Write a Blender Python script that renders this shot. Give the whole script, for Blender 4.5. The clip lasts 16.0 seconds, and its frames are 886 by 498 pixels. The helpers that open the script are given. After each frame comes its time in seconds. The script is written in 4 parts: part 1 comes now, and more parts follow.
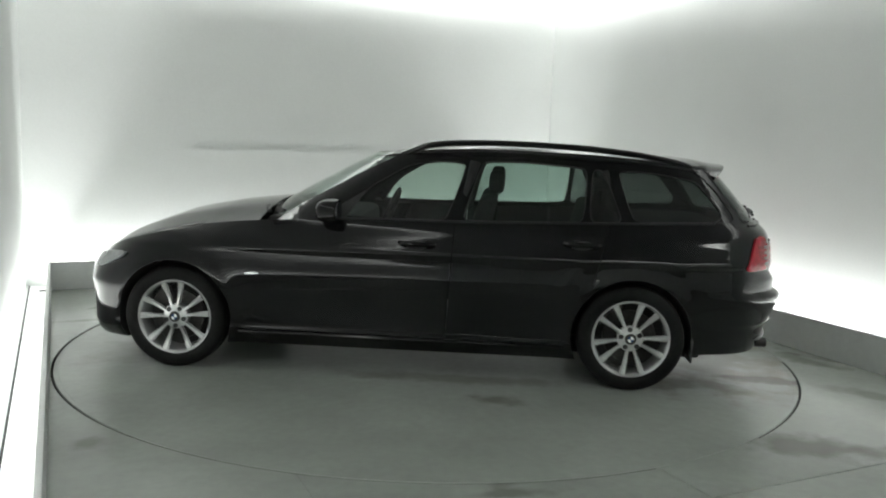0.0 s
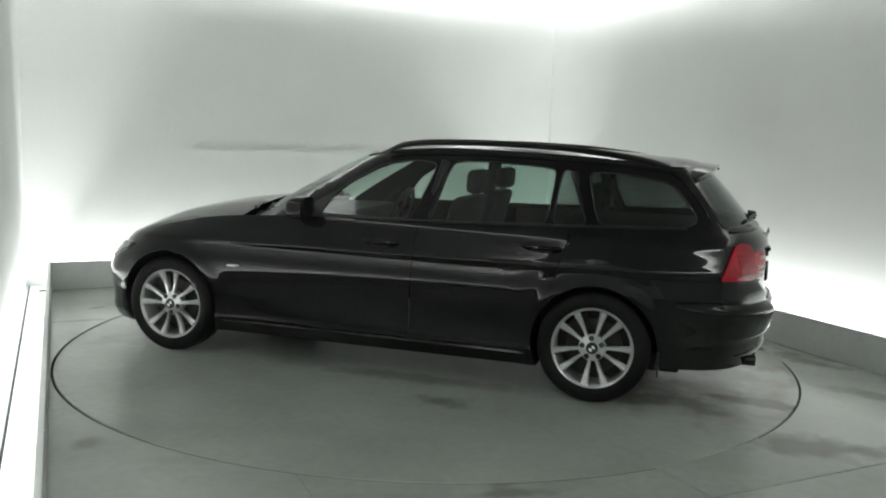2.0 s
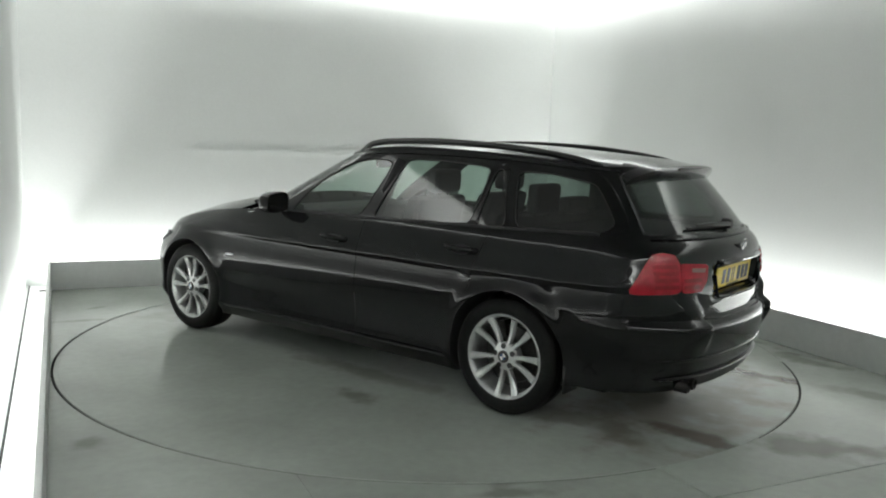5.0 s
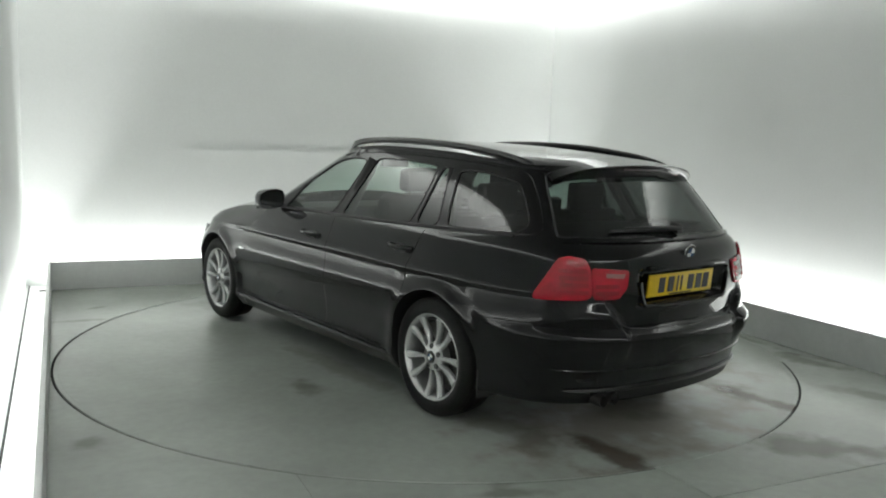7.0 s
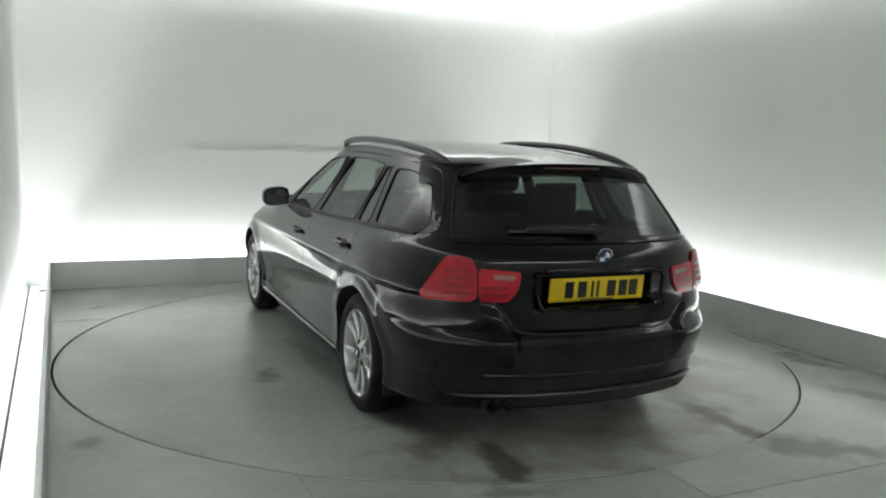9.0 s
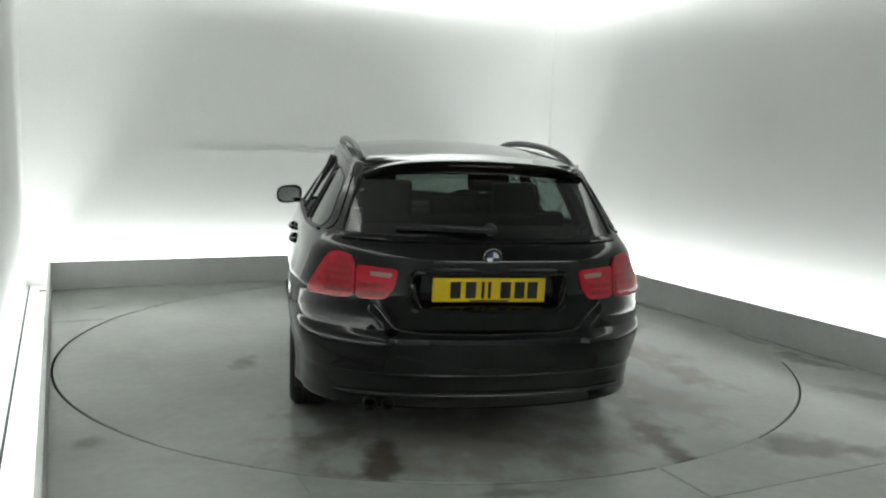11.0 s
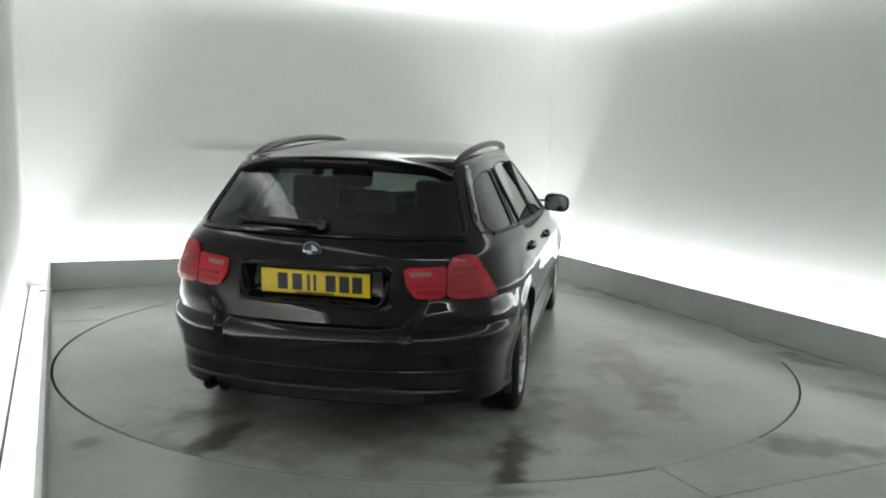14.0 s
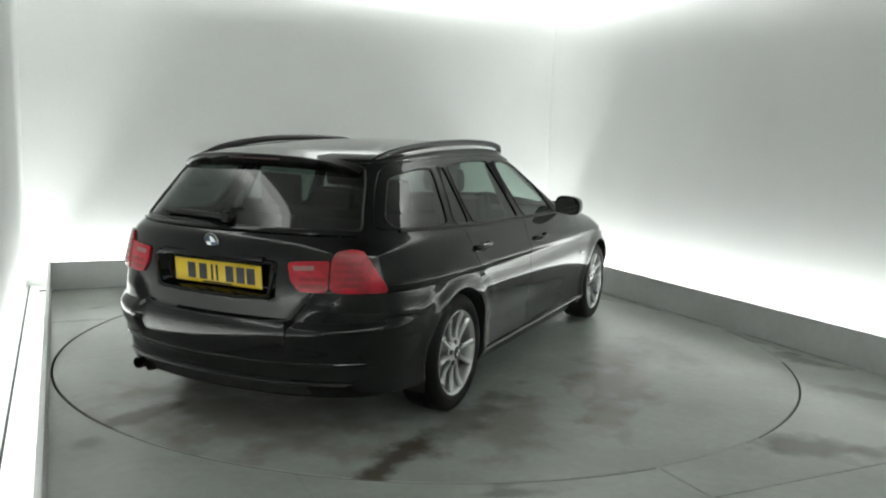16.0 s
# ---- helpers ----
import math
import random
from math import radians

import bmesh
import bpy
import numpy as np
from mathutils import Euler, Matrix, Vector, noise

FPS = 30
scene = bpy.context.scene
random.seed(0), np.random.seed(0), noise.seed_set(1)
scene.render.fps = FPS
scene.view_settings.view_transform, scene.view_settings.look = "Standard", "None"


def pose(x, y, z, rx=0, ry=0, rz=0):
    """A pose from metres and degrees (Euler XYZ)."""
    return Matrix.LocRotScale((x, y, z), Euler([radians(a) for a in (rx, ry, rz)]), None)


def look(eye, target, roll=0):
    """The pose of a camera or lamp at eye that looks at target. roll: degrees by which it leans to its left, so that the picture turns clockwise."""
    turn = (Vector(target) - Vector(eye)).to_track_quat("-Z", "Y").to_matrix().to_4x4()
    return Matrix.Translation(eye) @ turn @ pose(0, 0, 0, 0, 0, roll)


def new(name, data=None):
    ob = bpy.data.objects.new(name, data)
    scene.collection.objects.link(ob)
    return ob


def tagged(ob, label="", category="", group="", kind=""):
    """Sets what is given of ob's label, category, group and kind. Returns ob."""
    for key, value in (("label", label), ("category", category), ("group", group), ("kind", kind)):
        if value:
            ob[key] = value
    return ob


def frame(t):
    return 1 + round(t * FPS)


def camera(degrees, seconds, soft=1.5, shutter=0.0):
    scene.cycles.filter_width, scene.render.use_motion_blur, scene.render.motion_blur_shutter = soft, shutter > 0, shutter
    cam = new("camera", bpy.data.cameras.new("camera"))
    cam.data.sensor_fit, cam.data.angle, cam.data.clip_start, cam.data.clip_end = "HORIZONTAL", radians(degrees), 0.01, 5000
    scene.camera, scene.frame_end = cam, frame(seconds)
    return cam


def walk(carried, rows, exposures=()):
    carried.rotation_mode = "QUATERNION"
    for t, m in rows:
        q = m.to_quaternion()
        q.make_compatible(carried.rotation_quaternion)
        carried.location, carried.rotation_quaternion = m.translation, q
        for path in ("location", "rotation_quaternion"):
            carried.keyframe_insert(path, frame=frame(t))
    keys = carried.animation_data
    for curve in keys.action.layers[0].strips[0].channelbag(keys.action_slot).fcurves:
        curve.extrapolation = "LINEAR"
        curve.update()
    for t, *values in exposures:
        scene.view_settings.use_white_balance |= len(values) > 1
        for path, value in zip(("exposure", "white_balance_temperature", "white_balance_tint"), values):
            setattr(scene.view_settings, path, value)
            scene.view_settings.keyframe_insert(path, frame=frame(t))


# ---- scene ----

# ======== camera: stands still ========
cam = camera(56.67, 16.0, soft=2.0)
EYE = Vector((0, -5.78, 1.445))
AIM = EYE + Vector((0.01302706, 0.99114211, -0.13216511)) * 5
walk(cam, [(0, look(EYE, AIM, 1.916)), (16, look(EYE, AIM, 1.916))], [(0, 0.0, 6500, 10), (16, 0.0, 6500, 10)])

# ======== light ========
TURN = 24.5                       # the booth is turned to the camera's line of sight
ROOM = pose(0, 0, 0, 0, 0, TURN)
LEFT, RIGHT, BACK, FRONT, TOP = -2.68, 2.80, 2.96, -6.3, 3.18   # inner faces of the walls
KL, KR, KB, KH = -2.47, 2.50, 2.72, 0.25                        # kerb faces and height

world = bpy.data.worlds.new("booth_air")
scene.world = world
world.use_nodes = True
world.node_tree.nodes["Background"].inputs[0].default_value = (0.8, 0.85, 0.83, 1)
world.node_tree.nodes["Background"].inputs[1].default_value = 0.02


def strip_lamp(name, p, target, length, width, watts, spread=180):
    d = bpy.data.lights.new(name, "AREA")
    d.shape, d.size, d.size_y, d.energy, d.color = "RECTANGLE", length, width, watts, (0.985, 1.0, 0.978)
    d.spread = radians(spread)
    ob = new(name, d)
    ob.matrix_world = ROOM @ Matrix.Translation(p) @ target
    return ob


UP_U = pose(0, 0, 0, 180, 0, 0)            # shines up, long side along the back wall
UP_V = pose(0, 0, 0, 180, 0, 90)
DN_U, DN_V = pose(0, 0, 0), pose(0, 0, 0, 0, 0, 90)
TROUGH, COVE = 6.9, 3.7        # watts per metre
strip_lamp("trough_light_back", (0, 2.84, 0.07), UP_U, 5.0, 0.06, TROUGH * 5)
strip_lamp("trough_light_left", (-2.585, -0.8, 0.07), UP_V, 7.0, 0.06, TROUGH * 7.0)
strip_lamp("trough_light_right", (2.665, -0.3, 0.07), UP_V, 6.0, 0.06, TROUGH * 6.9)
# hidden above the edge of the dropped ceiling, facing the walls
strip_lamp("cove_light_back", (0, KB - 0.03, 3.10), pose(0, 0, 0, 90, 0, 0), 4.6, 0.05, COVE * 5.2)
strip_lamp("cove_light_left", (KL + 0.03, -0.8, 3.10), pose(0, 0, 0, 90, 0, 90), 7.0, 0.05, COVE * 7.0)
strip_lamp("cove_light_right", (KR - 0.03, -0.8, 3.10), pose(0, 0, 0, 90, 0, -90), 7.0, 0.05, COVE * 8.6)
# added fill: 4.6 times stronger strip that brightens the unseen front wall
strip_lamp("fill_light_front", (0, FRONT + 0.26, 3.10), pose(0, 0, 0, -90, 0, 0), 4.6, 0.05, COVE * 4.6 * 4.6)


# ======== materials ========
def material(name, color, rough=0.5, metal=0.0, vary=0.1, grain=40.0, bump=0.0, coat=0.0, spec=0.5, blotch=0.0, blotch_scale=1.5):
    m = bpy.data.materials.new(name)
    m.use_nodes = True
    nt = m.node_tree
    b = nt.nodes["Principled BSDF"]
    b.inputs["Roughness"].default_value = rough
    b.inputs["Metallic"].default_value = metal
    b.inputs["Coat Weight"].default_value = coat
    b.inputs["Coat Roughness"].default_value = 0.04
    b.inputs["Coat IOR"].default_value = 1.42
    b.inputs["Specular IOR Level"].default_value = spec
    tc = nt.nodes.new("ShaderNodeTexCoord")
    n1 = nt.nodes.new("ShaderNodeTexNoise")
    n1.inputs["Scale"].default_value, n1.inputs["Detail"].default_value = grain, 4
    n2 = nt.nodes.new("ShaderNodeTexNoise")
    n2.inputs["Scale"].default_value, n2.inputs["Detail"].default_value = blotch_scale, 5
    for n in (n1, n2):
        nt.links.new(tc.outputs["Object"], n.inputs["Vector"])
    r1 = nt.nodes.new("ShaderNodeMapRange")
    r1.inputs[3].default_value, r1.inputs[4].default_value = 1 - vary, 1 + vary
    r1.inputs[1].default_value, r1.inputs[2].default_value = 0.3, 0.7
    nt.links.new(n1.outputs["Fac"], r1.inputs[0])
    r2 = nt.nodes.new("ShaderNodeMapRange")
    r2.inputs[3].default_value, r2.inputs[4].default_value = 1 - blotch, 1 + blotch
    r2.inputs[1].default_value, r2.inputs[2].default_value = 0.3, 0.7
    nt.links.new(n2.outputs["Fac"], r2.inputs[0])
    mul = nt.nodes.new("ShaderNodeMath")
    mul.operation = "MULTIPLY"
    nt.links.new(r1.outputs[0], mul.inputs[0])
    nt.links.new(r2.outputs[0], mul.inputs[1])
    mix = nt.nodes.new("ShaderNodeVectorMath")
    mix.operation = "SCALE"
    mix.inputs[0].default_value = color
    nt.links.new(mul.outputs[0], mix.inputs["Scale"])
    nt.links.new(mix.outputs[0], b.inputs["Base Color"])
    if bump:
        bp = nt.nodes.new("ShaderNodeBump")
        bp.inputs["Strength"].default_value, bp.inputs["Distance"].default_value = bump, 0.01
        nt.links.new(n1.outputs["Fac"], bp.inputs["Height"])
        nt.links.new(bp.outputs[0], b.inputs["Normal"])
    return m


def stained(m, spots, tint):
    """Dirt on a floor: soft uneven patches (x, y, half length, half width, turn in degrees, strength) in the object's own metres."""
    nt = m.node_tree
    b = nt.nodes["Principled BSDF"]
    base = b.inputs["Base Color"].links[0].from_socket
    tc = nt.nodes.new("ShaderNodeTexCoord")
    wob = nt.nodes.new("ShaderNodeTexNoise")
    wob.inputs["Scale"].default_value, wob.inputs["Detail"].default_value = 5.0, 6
    nt.links.new(tc.outputs["Object"], wob.inputs["Vector"])
    for x, y, a, c, turn, strength in spots:
        mp = nt.nodes.new("ShaderNodeMapping")
        mp.vector_type = "TEXTURE"
        mp.inputs["Location"].default_value = (x, y, 0)
        mp.inputs["Rotation"].default_value = (0, 0, radians(turn))
        mp.inputs["Scale"].default_value = (a, c, 1)
        nt.links.new(tc.outputs["Object"], mp.inputs["Vector"])
        ln = nt.nodes.new("ShaderNodeVectorMath")
        ln.operation = "LENGTH"
        nt.links.new(mp.outputs[0], ln.inputs[0])
        ad = nt.nodes.new("ShaderNodeMath")
        ad.operation = "MULTIPLY_ADD"
        ad.inputs[1].default_value, ad.inputs[2].default_value = 2.4, -1.2
        nt.links.new(wob.outputs["Fac"], ad.inputs[0])
        sm = nt.nodes.new("ShaderNodeMath")
        sm.operation = "ADD"
        nt.links.new(ln.outputs["Value"], sm.inputs[0])
        nt.links.new(ad.outputs[0], sm.inputs[1])
        mr = nt.nodes.new("ShaderNodeMapRange")
        mr.interpolation_type = "SMOOTHSTEP"
        mr.inputs[1].default_value, mr.inputs[2].default_value = 0.30, 1.25
        mr.inputs[3].default_value, mr.inputs[4].default_value = strength, 0.0
        nt.links.new(sm.outputs[0], mr.inputs[0])
        mx = nt.nodes.new("ShaderNodeMix")
        mx.data_type = "RGBA"
        nt.links.new(mr.outputs[0], mx.inputs[0])
        nt.links.new(base, mx.inputs[6])
        mx.inputs[7].default_value = (*tint, 1)
        base = mx.outputs[2]
    nt.links.new(base, b.inputs["Base Color"])
    return m


def pane_material(name, tint):
    """Clear tinted pane: sees through, with mirror gloss by Fresnel."""
    m = bpy.data.materials.new(name)
    m.use_nodes = True
    nt = m.node_tree
    nt.nodes.remove(nt.nodes["Principled BSDF"])
    out = nt.nodes["Material Output"]
    tr = nt.nodes.new("ShaderNodeBsdfTransparent")
    tr.inputs[0].default_value = (*tint, 1)
    gl = nt.nodes.new("ShaderNodeBsdfGlossy")
    gl.inputs["Roughness"].default_value = 0.03
    gl.inputs["Color"].default_value = (1, 1, 1, 1)
    lw = nt.nodes.new("ShaderNodeLayerWeight")
    lw.inputs["Blend"].default_value = 0.5
    pw = nt.nodes.new("ShaderNodeMath")
    pw.operation, pw.inputs[1].default_value = "POWER", 5.0
    fr = nt.nodes.new("ShaderNodeMath")
    fr.operation, fr.inputs[1].default_value, fr.inputs[2].default_value = "MULTIPLY_ADD", 0.92, 0.075
    nt.links.new(lw.outputs["Facing"], pw.inputs[0])
    nt.links.new(pw.outputs[0], fr.inputs[0])
    mx = nt.nodes.new("ShaderNodeMixShader")
    nt.links.new(fr.outputs[0], mx.inputs[0])
    nt.links.new(tr.outputs[0], mx.inputs[1])
    nt.links.new(gl.outputs[0], mx.inputs[2])
    nt.links.new(mx.outputs[0], out.inputs["Surface"])
    return m


WALL = material("white_wall_paint", (0.83, 0.85, 0.835), 0.75, vary=0.015, grain=60, bump=0.04, blotch=0.03, blotch_scale=0.8)
RAFT = material("grey_ceiling_paint", (0.30, 0.305, 0.30), 0.8, vary=0.02, blotch=0.05)
SOFFIT = material("ceiling_paint", (0.84, 0.85, 0.84), 0.8, vary=0.02, blotch=0.03)
KERB = material("grey_board", (0.68, 0.695, 0.685), 0.5, vary=0.03, grain=25, blotch=0.06, blotch_scale=2)
TROUGHM = material("trough_floor", (0.75, 0.77, 0.76), 0.6, vary=0.04)
DARKGAP = material("dark_gap", (0.02, 0.02, 0.02), 0.8)
FLOOR = material("grey_floor_paint", (0.375, 0.405, 0.372), 0.27, vary=0.04, grain=18, bump=0.02, blotch=0.14, blotch_scale=1.3)
DISC = material("turntable_floor_paint", (0.375, 0.405, 0.372), 0.27, vary=0.04, grain=18, bump=0.02, blotch=0.14, blotch_scale=1.1)
PAINT = material("black_car_paint", (0.0035, 0.0035, 0.0042), 0.3, vary=0.1, grain=60, coat=1.0, spec=0.05, blotch=0.1)
TRIM = material("black_plastic", (0.012, 0.012, 0.013), 0.42, vary=0.1, grain=60)
SEAL = material("seal_rubber", (0.01, 0.01, 0.01), 0.8, vary=0.2, spec=0.1)
SATIN = material("black_satin_rail", (0.006, 0.006, 0.006), 0.28, vary=0.05)
RUBBER = material("tyre_rubber", (0.008, 0.008, 0.008), 0.6, vary=0.2, grain=60, bump=0.1, spec=0.2, blotch=0.2, blotch_scale=6)
ALLOY = material("silver_alloy", (0.66, 0.67, 0.67), 0.26, 0.65, vary=0.04, grain=50, blotch=0.06, blotch_scale=8)
STEEL = material("brake_steel", (0.045, 0.043, 0.041), 0.45, 0.8, vary=0.15, grain=60)
DARKMETAL = material("dark_metal", (0.012, 0.012, 0.012), 0.6, 0.0, vary=0.2)
CHROME = material("chrome", (0.75, 0.76, 0.77), 0.08, 1.0, vary=0.0)
CABIN = material("cabin_trim", (0.012, 0.012, 0.013), 0.7, vary=0.12, grain=30)
CLOTH = material("seat_cloth", (0.016, 0.016, 0.018), 0.85, vary=0.15, grain=45, bump=0.05)
RED = material("red_lamp_lens", (0.40, 0.006, 0.018), 0.25, vary=0.15, grain=18, coat=0.25, blotch=0.25, blotch_scale=9)
DEEPRED = material("deep_red_lens", (0.27, 0.004, 0.012), 0.15, vary=0.1, coat=0.5)
SMOKE = material("pale_lens", (0.32, 0.14, 0.14), 0.12, vary=0.05, coat=1.0)
LENS = material("headlamp_lens", (0.36, 0.37, 0.38), 0.1, 0.3, vary=0.1, grain=30, coat=1.0)
YELLOW = material("yellow_plate", (0.72, 0.50, 0.01), 0.35, vary=0.03)
INK = material("black_ink", (0.01, 0.01, 0.01), 0.5)
WHITE = material("white_enamel", (0.75, 0.76, 0.78), 0.2, vary=0.02, coat=0.5)
BLUE = material("blue_enamel", (0.03, 0.07, 0.15), 0.2, vary=0.02, coat=0.5)
TINT = pane_material("green_tinted_glass", (0.63, 0.73, 0.68))
# same green pane with a darker tint, for the rear doors
TINT_DOOR = pane_material("darker_green_glass", (0.44, 0.53, 0.49))
DIMRED = material("unlit_brake_lens", (0.028, 0.002, 0.003), 0.2, vary=0.1, coat=0.5)
TINT_REAR = pane_material("tinted_rear_glass", (0.20, 0.235, 0.22))
MIRROR = material("mirror_silver", (0.30, 0.31, 0.32), 0.02, 1.0, vary=0.0)


# ======== mesh helpers ========
def finish(bm, name, smooth=True, sharp=35):
    me = bpy.data.meshes.new(name)
    bm.normal_update()
    if smooth:
        for f in bm.faces:
            f.smooth = True
        for e in bm.edges:
            if len(e.link_faces) == 2 and e.calc_face_angle(0) > radians(sharp):
                e.smooth = False
    bm.to_mesh(me)
    bm.free()
    return me


def part(name, bm, mat, parent, label="", smooth=True, sharp=35):
    ob = new(name, finish(bm, name, smooth, sharp))
    ob.data.materials.append(mat)
    ob.parent = parent
    if label:
        tagged(ob, label)
    return ob


def box(bm, x0, x1, y0, y1, z0, z1, bevel=0.0):
    r = bmesh.ops.create_cube(bm, size=1)
    for v in r["verts"]:
        v.co = Vector(((x0 + x1) / 2 + v.co.x * (x1 - x0), (y0 + y1) / 2 + v.co.y * (y1 - y0), (z0 + z1) / 2 + v.co.z * (z1 - z0)))
    if bevel:
        es = {e for v in r["verts"] for e in v.link_edges}
        bmesh.ops.bevel(bm, geom=list(es), offset=bevel, segments=2, affect="EDGES", profile=0.5)
    return bm


def lathe(bm, profile, segments, axis="y"):
    """Turns (radius, along) pairs round the axis."""
    rings = []
    for r, a in profile:
        ring = []
        for k in range(segments):
            w = 2 * math.pi * k / segments
            c, s = r * math.cos(w), r * math.sin(w)
            ring.append(bm.verts.new({"y": (c, a, s), "z": (c, s, a), "x": (a, c, s)}[axis]))
        rings.append(ring)
    for r0, r1 in zip(rings, rings[1:]):
        for k in range(segments):
            bm.faces.new((r0[k], r0[(k + 1) % segments], r1[(k + 1) % segments], r1[k]))
    bmesh.ops.recalc_face_normals(bm, faces=bm.faces)
    return bm


def tube(bm, pts, radius, sides=8, flat=1.0):
    pts = [Vector(p) for p in pts]
    rings = []
    for i, p in enumerate(pts):
        d = (pts[min(i + 1, len(pts) - 1)] - pts[max(i - 1, 0)]).normalized()
        a = d.cross(Vector((0, 0, 1)))
        a = a.normalized() if a.length > 1e-4 else Vector((1, 0, 0))
        b = a.cross(d).normalized()
        r = radius(i / (len(pts) - 1)) if callable(radius) else radius
        rings.append([bm.verts.new(p + a * r * math.cos(2 * math.pi * k / sides) + b * r * flat * math.sin(2 * math.pi * k / sides)) for k in range(sides)])
    for r0, r1 in zip(rings, rings[1:]):
        for k in range(sides):
            bm.faces.new((r0[k], r0[(k + 1) % sides], r1[(k + 1) % sides], r1[k]))
    bm.faces.new(rings[0])
    bm.faces.new(rings[-1])
    bmesh.ops.recalc_face_normals(bm, faces=bm.faces)
    return bm


def rounded(poly, times=2, keep=0.22):
    """Cuts the corners of a polygon so that they come out round."""
    for _ in range(times):
        out = []
        n = len(poly)
        for i in range(n):
            a, b = np.array(poly[i], float), np.array(poly[(i + 1) % n], float)
            d = min(keep, 0.03 / max(1e-6, np.linalg.norm(b - a))) if _ == 0 else keep
            out += [tuple(a + (b - a) * d), tuple(b + (a - b) * d)]
        poly = out
    return poly


def sheet(outer, holes, place, step=0.06, depth=0.012, inward=(0, 0, 0), grow=0.0):
    """A panel: a flat outline (with holes), cut into small facets, laid on the curved surface place(a, b) and given thickness towards inward(a, b)."""
    bm = bmesh.new()
    edges = []
    for loop in [outer, *holes]:
        vs = [bm.verts.new((a, b, 0)) for a, b in loop]
        edges += [bm.edges.new((vs[i], vs[(i + 1) % len(vs)])) for i in range(len(vs))]
    bmesh.ops.triangle_fill(bm, use_beauty=True, use_dissolve=False, edges=edges)
    lo = [min(p[k] for p in outer) for k in (0, 1)]
    hi = [max(p[k] for p in outer) for k in (0, 1)]
    for k, no in ((0, (1, 0, 0)), (1, (0, 1, 0))):
        n = int((hi[k] - lo[k]) / step)
        for i in range(1, n + 1):
            co = [0, 0, 0]
            co[k] = lo[k] + (hi[k] - lo[k]) * i / (n + 1)
            bmesh.ops.bisect_plane(bm, geom=bm.verts[:] + bm.edges[:] + bm.faces[:], plane_co=co, plane_no=no, dist=1e-5)
    for v in bm.verts:
        v.co = place(v.co.x, v.co.y)
    bm.normal_update()
    if depth:
        faces = bm.faces[:]
        c = sum((f.calc_center_median() for f in faces), Vector()) / len(faces)
        flip = sum((f.normal * f.calc_area() for f in faces), Vector()).dot(c - Vector(inward)) < 0
        if flip:
            bmesh.ops.reverse_faces(bm, faces=faces)
            bm.normal_update()
        normals = {v: v.normal.copy() for v in bm.verts}
        back = {v: bm.verts.new(v.co - normals[v] * depth) for v in list(bm.verts)}
        for v in normals:
            v.co += normals[v] * grow
        rim = [e for e in bm.edges if len(e.link_faces) == 1]
        for f in faces:
            bm.faces.new([back[v] for v in reversed(f.verts)])
        for e in rim:
            a, b = e.verts
            bm.faces.new((a, b, back[b], back[a]))
        bmesh.ops.recalc_face_normals(bm, faces=bm.faces)
    return bm


def thing(name, label, category, m=None, group=""):
    ob = new(name)
    ob.matrix_world = m or Matrix()
    return tagged(ob, label, category, group)


# ======== the booth ========
def structure(name, bm, mat, m=ROOM, label="", smooth=False):
    ob = new(name, finish(bm, name, smooth))
    ob.data.materials.append(mat)
    ob.matrix_world = m
    return tagged(ob, label, kind="structure")


def wall(name, u0, u1, v0, v1, z0, z1, mat, label):
    return structure(name, box(bmesh.new(), u0, u1, v0, v1, z0, z1), mat, ROOM, label)


TH = 0.12
wall("wall_back", LEFT - TH, RIGHT + TH, BACK, BACK + TH, 0, TOP + 0.2, WALL, "white painted back wall of the photo booth lit from below")
wall("wall_left", LEFT - TH, LEFT, FRONT, BACK, 0, TOP + 0.2, WALL, "white painted side wall lit from a floor trough")
wall("wall_right", RIGHT, RIGHT + TH, FRONT, BACK, 0, TOP + 0.2, WALL, "white painted side wall lit from a floor trough")
# unseen wall, added close behind the camera to throw light on the car
wall("wall_front", LEFT - TH, RIGHT + TH, FRONT - TH, FRONT, 0, TOP + 0.2, WALL, "unseen white wall added behind the camera to bounce light")
wall("ceiling", LEFT, RIGHT, FRONT, BACK, TOP, TOP + 0.1, SOFFIT, "white painted ceiling of the photo booth")
wall("ceiling_raft", KL, KR, FRONT + 0.22, KB, 3.02, 3.05, RAFT, "grey dropped ceiling with a lit gap along the walls")
wall("trough_floor_left", LEFT, KL - 0.03, FRONT, BACK, -0.03, 0.004, TROUGHM, "white floor of the lit trough behind the kerb")
wall("trough_floor_right", KR + 0.03, RIGHT, FRONT, BACK, -0.03, 0.004, TROUGHM, "white floor of the lit trough behind the kerb")
wall("trough_floor_back", KL - 0.03, KR + 0.03, KB + 0.03, BACK, -0.03, 0.004, TROUGHM, "white floor of the lit trough behind the kerb")


def kerb(name, u0, u1, v0, v1):
    bm = box(bmesh.new(), u0, u1, v0, v1, 0.0, KH, 0.004)
    return structure(name, bm, KERB, ROOM, "low grey painted board that hides the trough lights")


kerb("kerb_left", KL - 0.028, KL, -5.0, KB + 0.028)
kerb("kerb_right", KR, KR + 0.028, -5.0, KB + 0.028)
kerb("kerb_back", KL + 0.0, KR - 0.0, KB, KB + 0.028)

wall("trough_gap_left", LEFT + 0.022, LEFT + 0.034, FRONT, BACK - 0.01, 0.0045, 0.008, DARKGAP, "dark joint along the foot of the side wall")

wall("wall_joint", -1.25, 0.9, BACK - 0.008, BACK + 0.001, 1.240, 1.272, WALL, "shallow white joint strip across the back wall")
RADIUS = 2.453


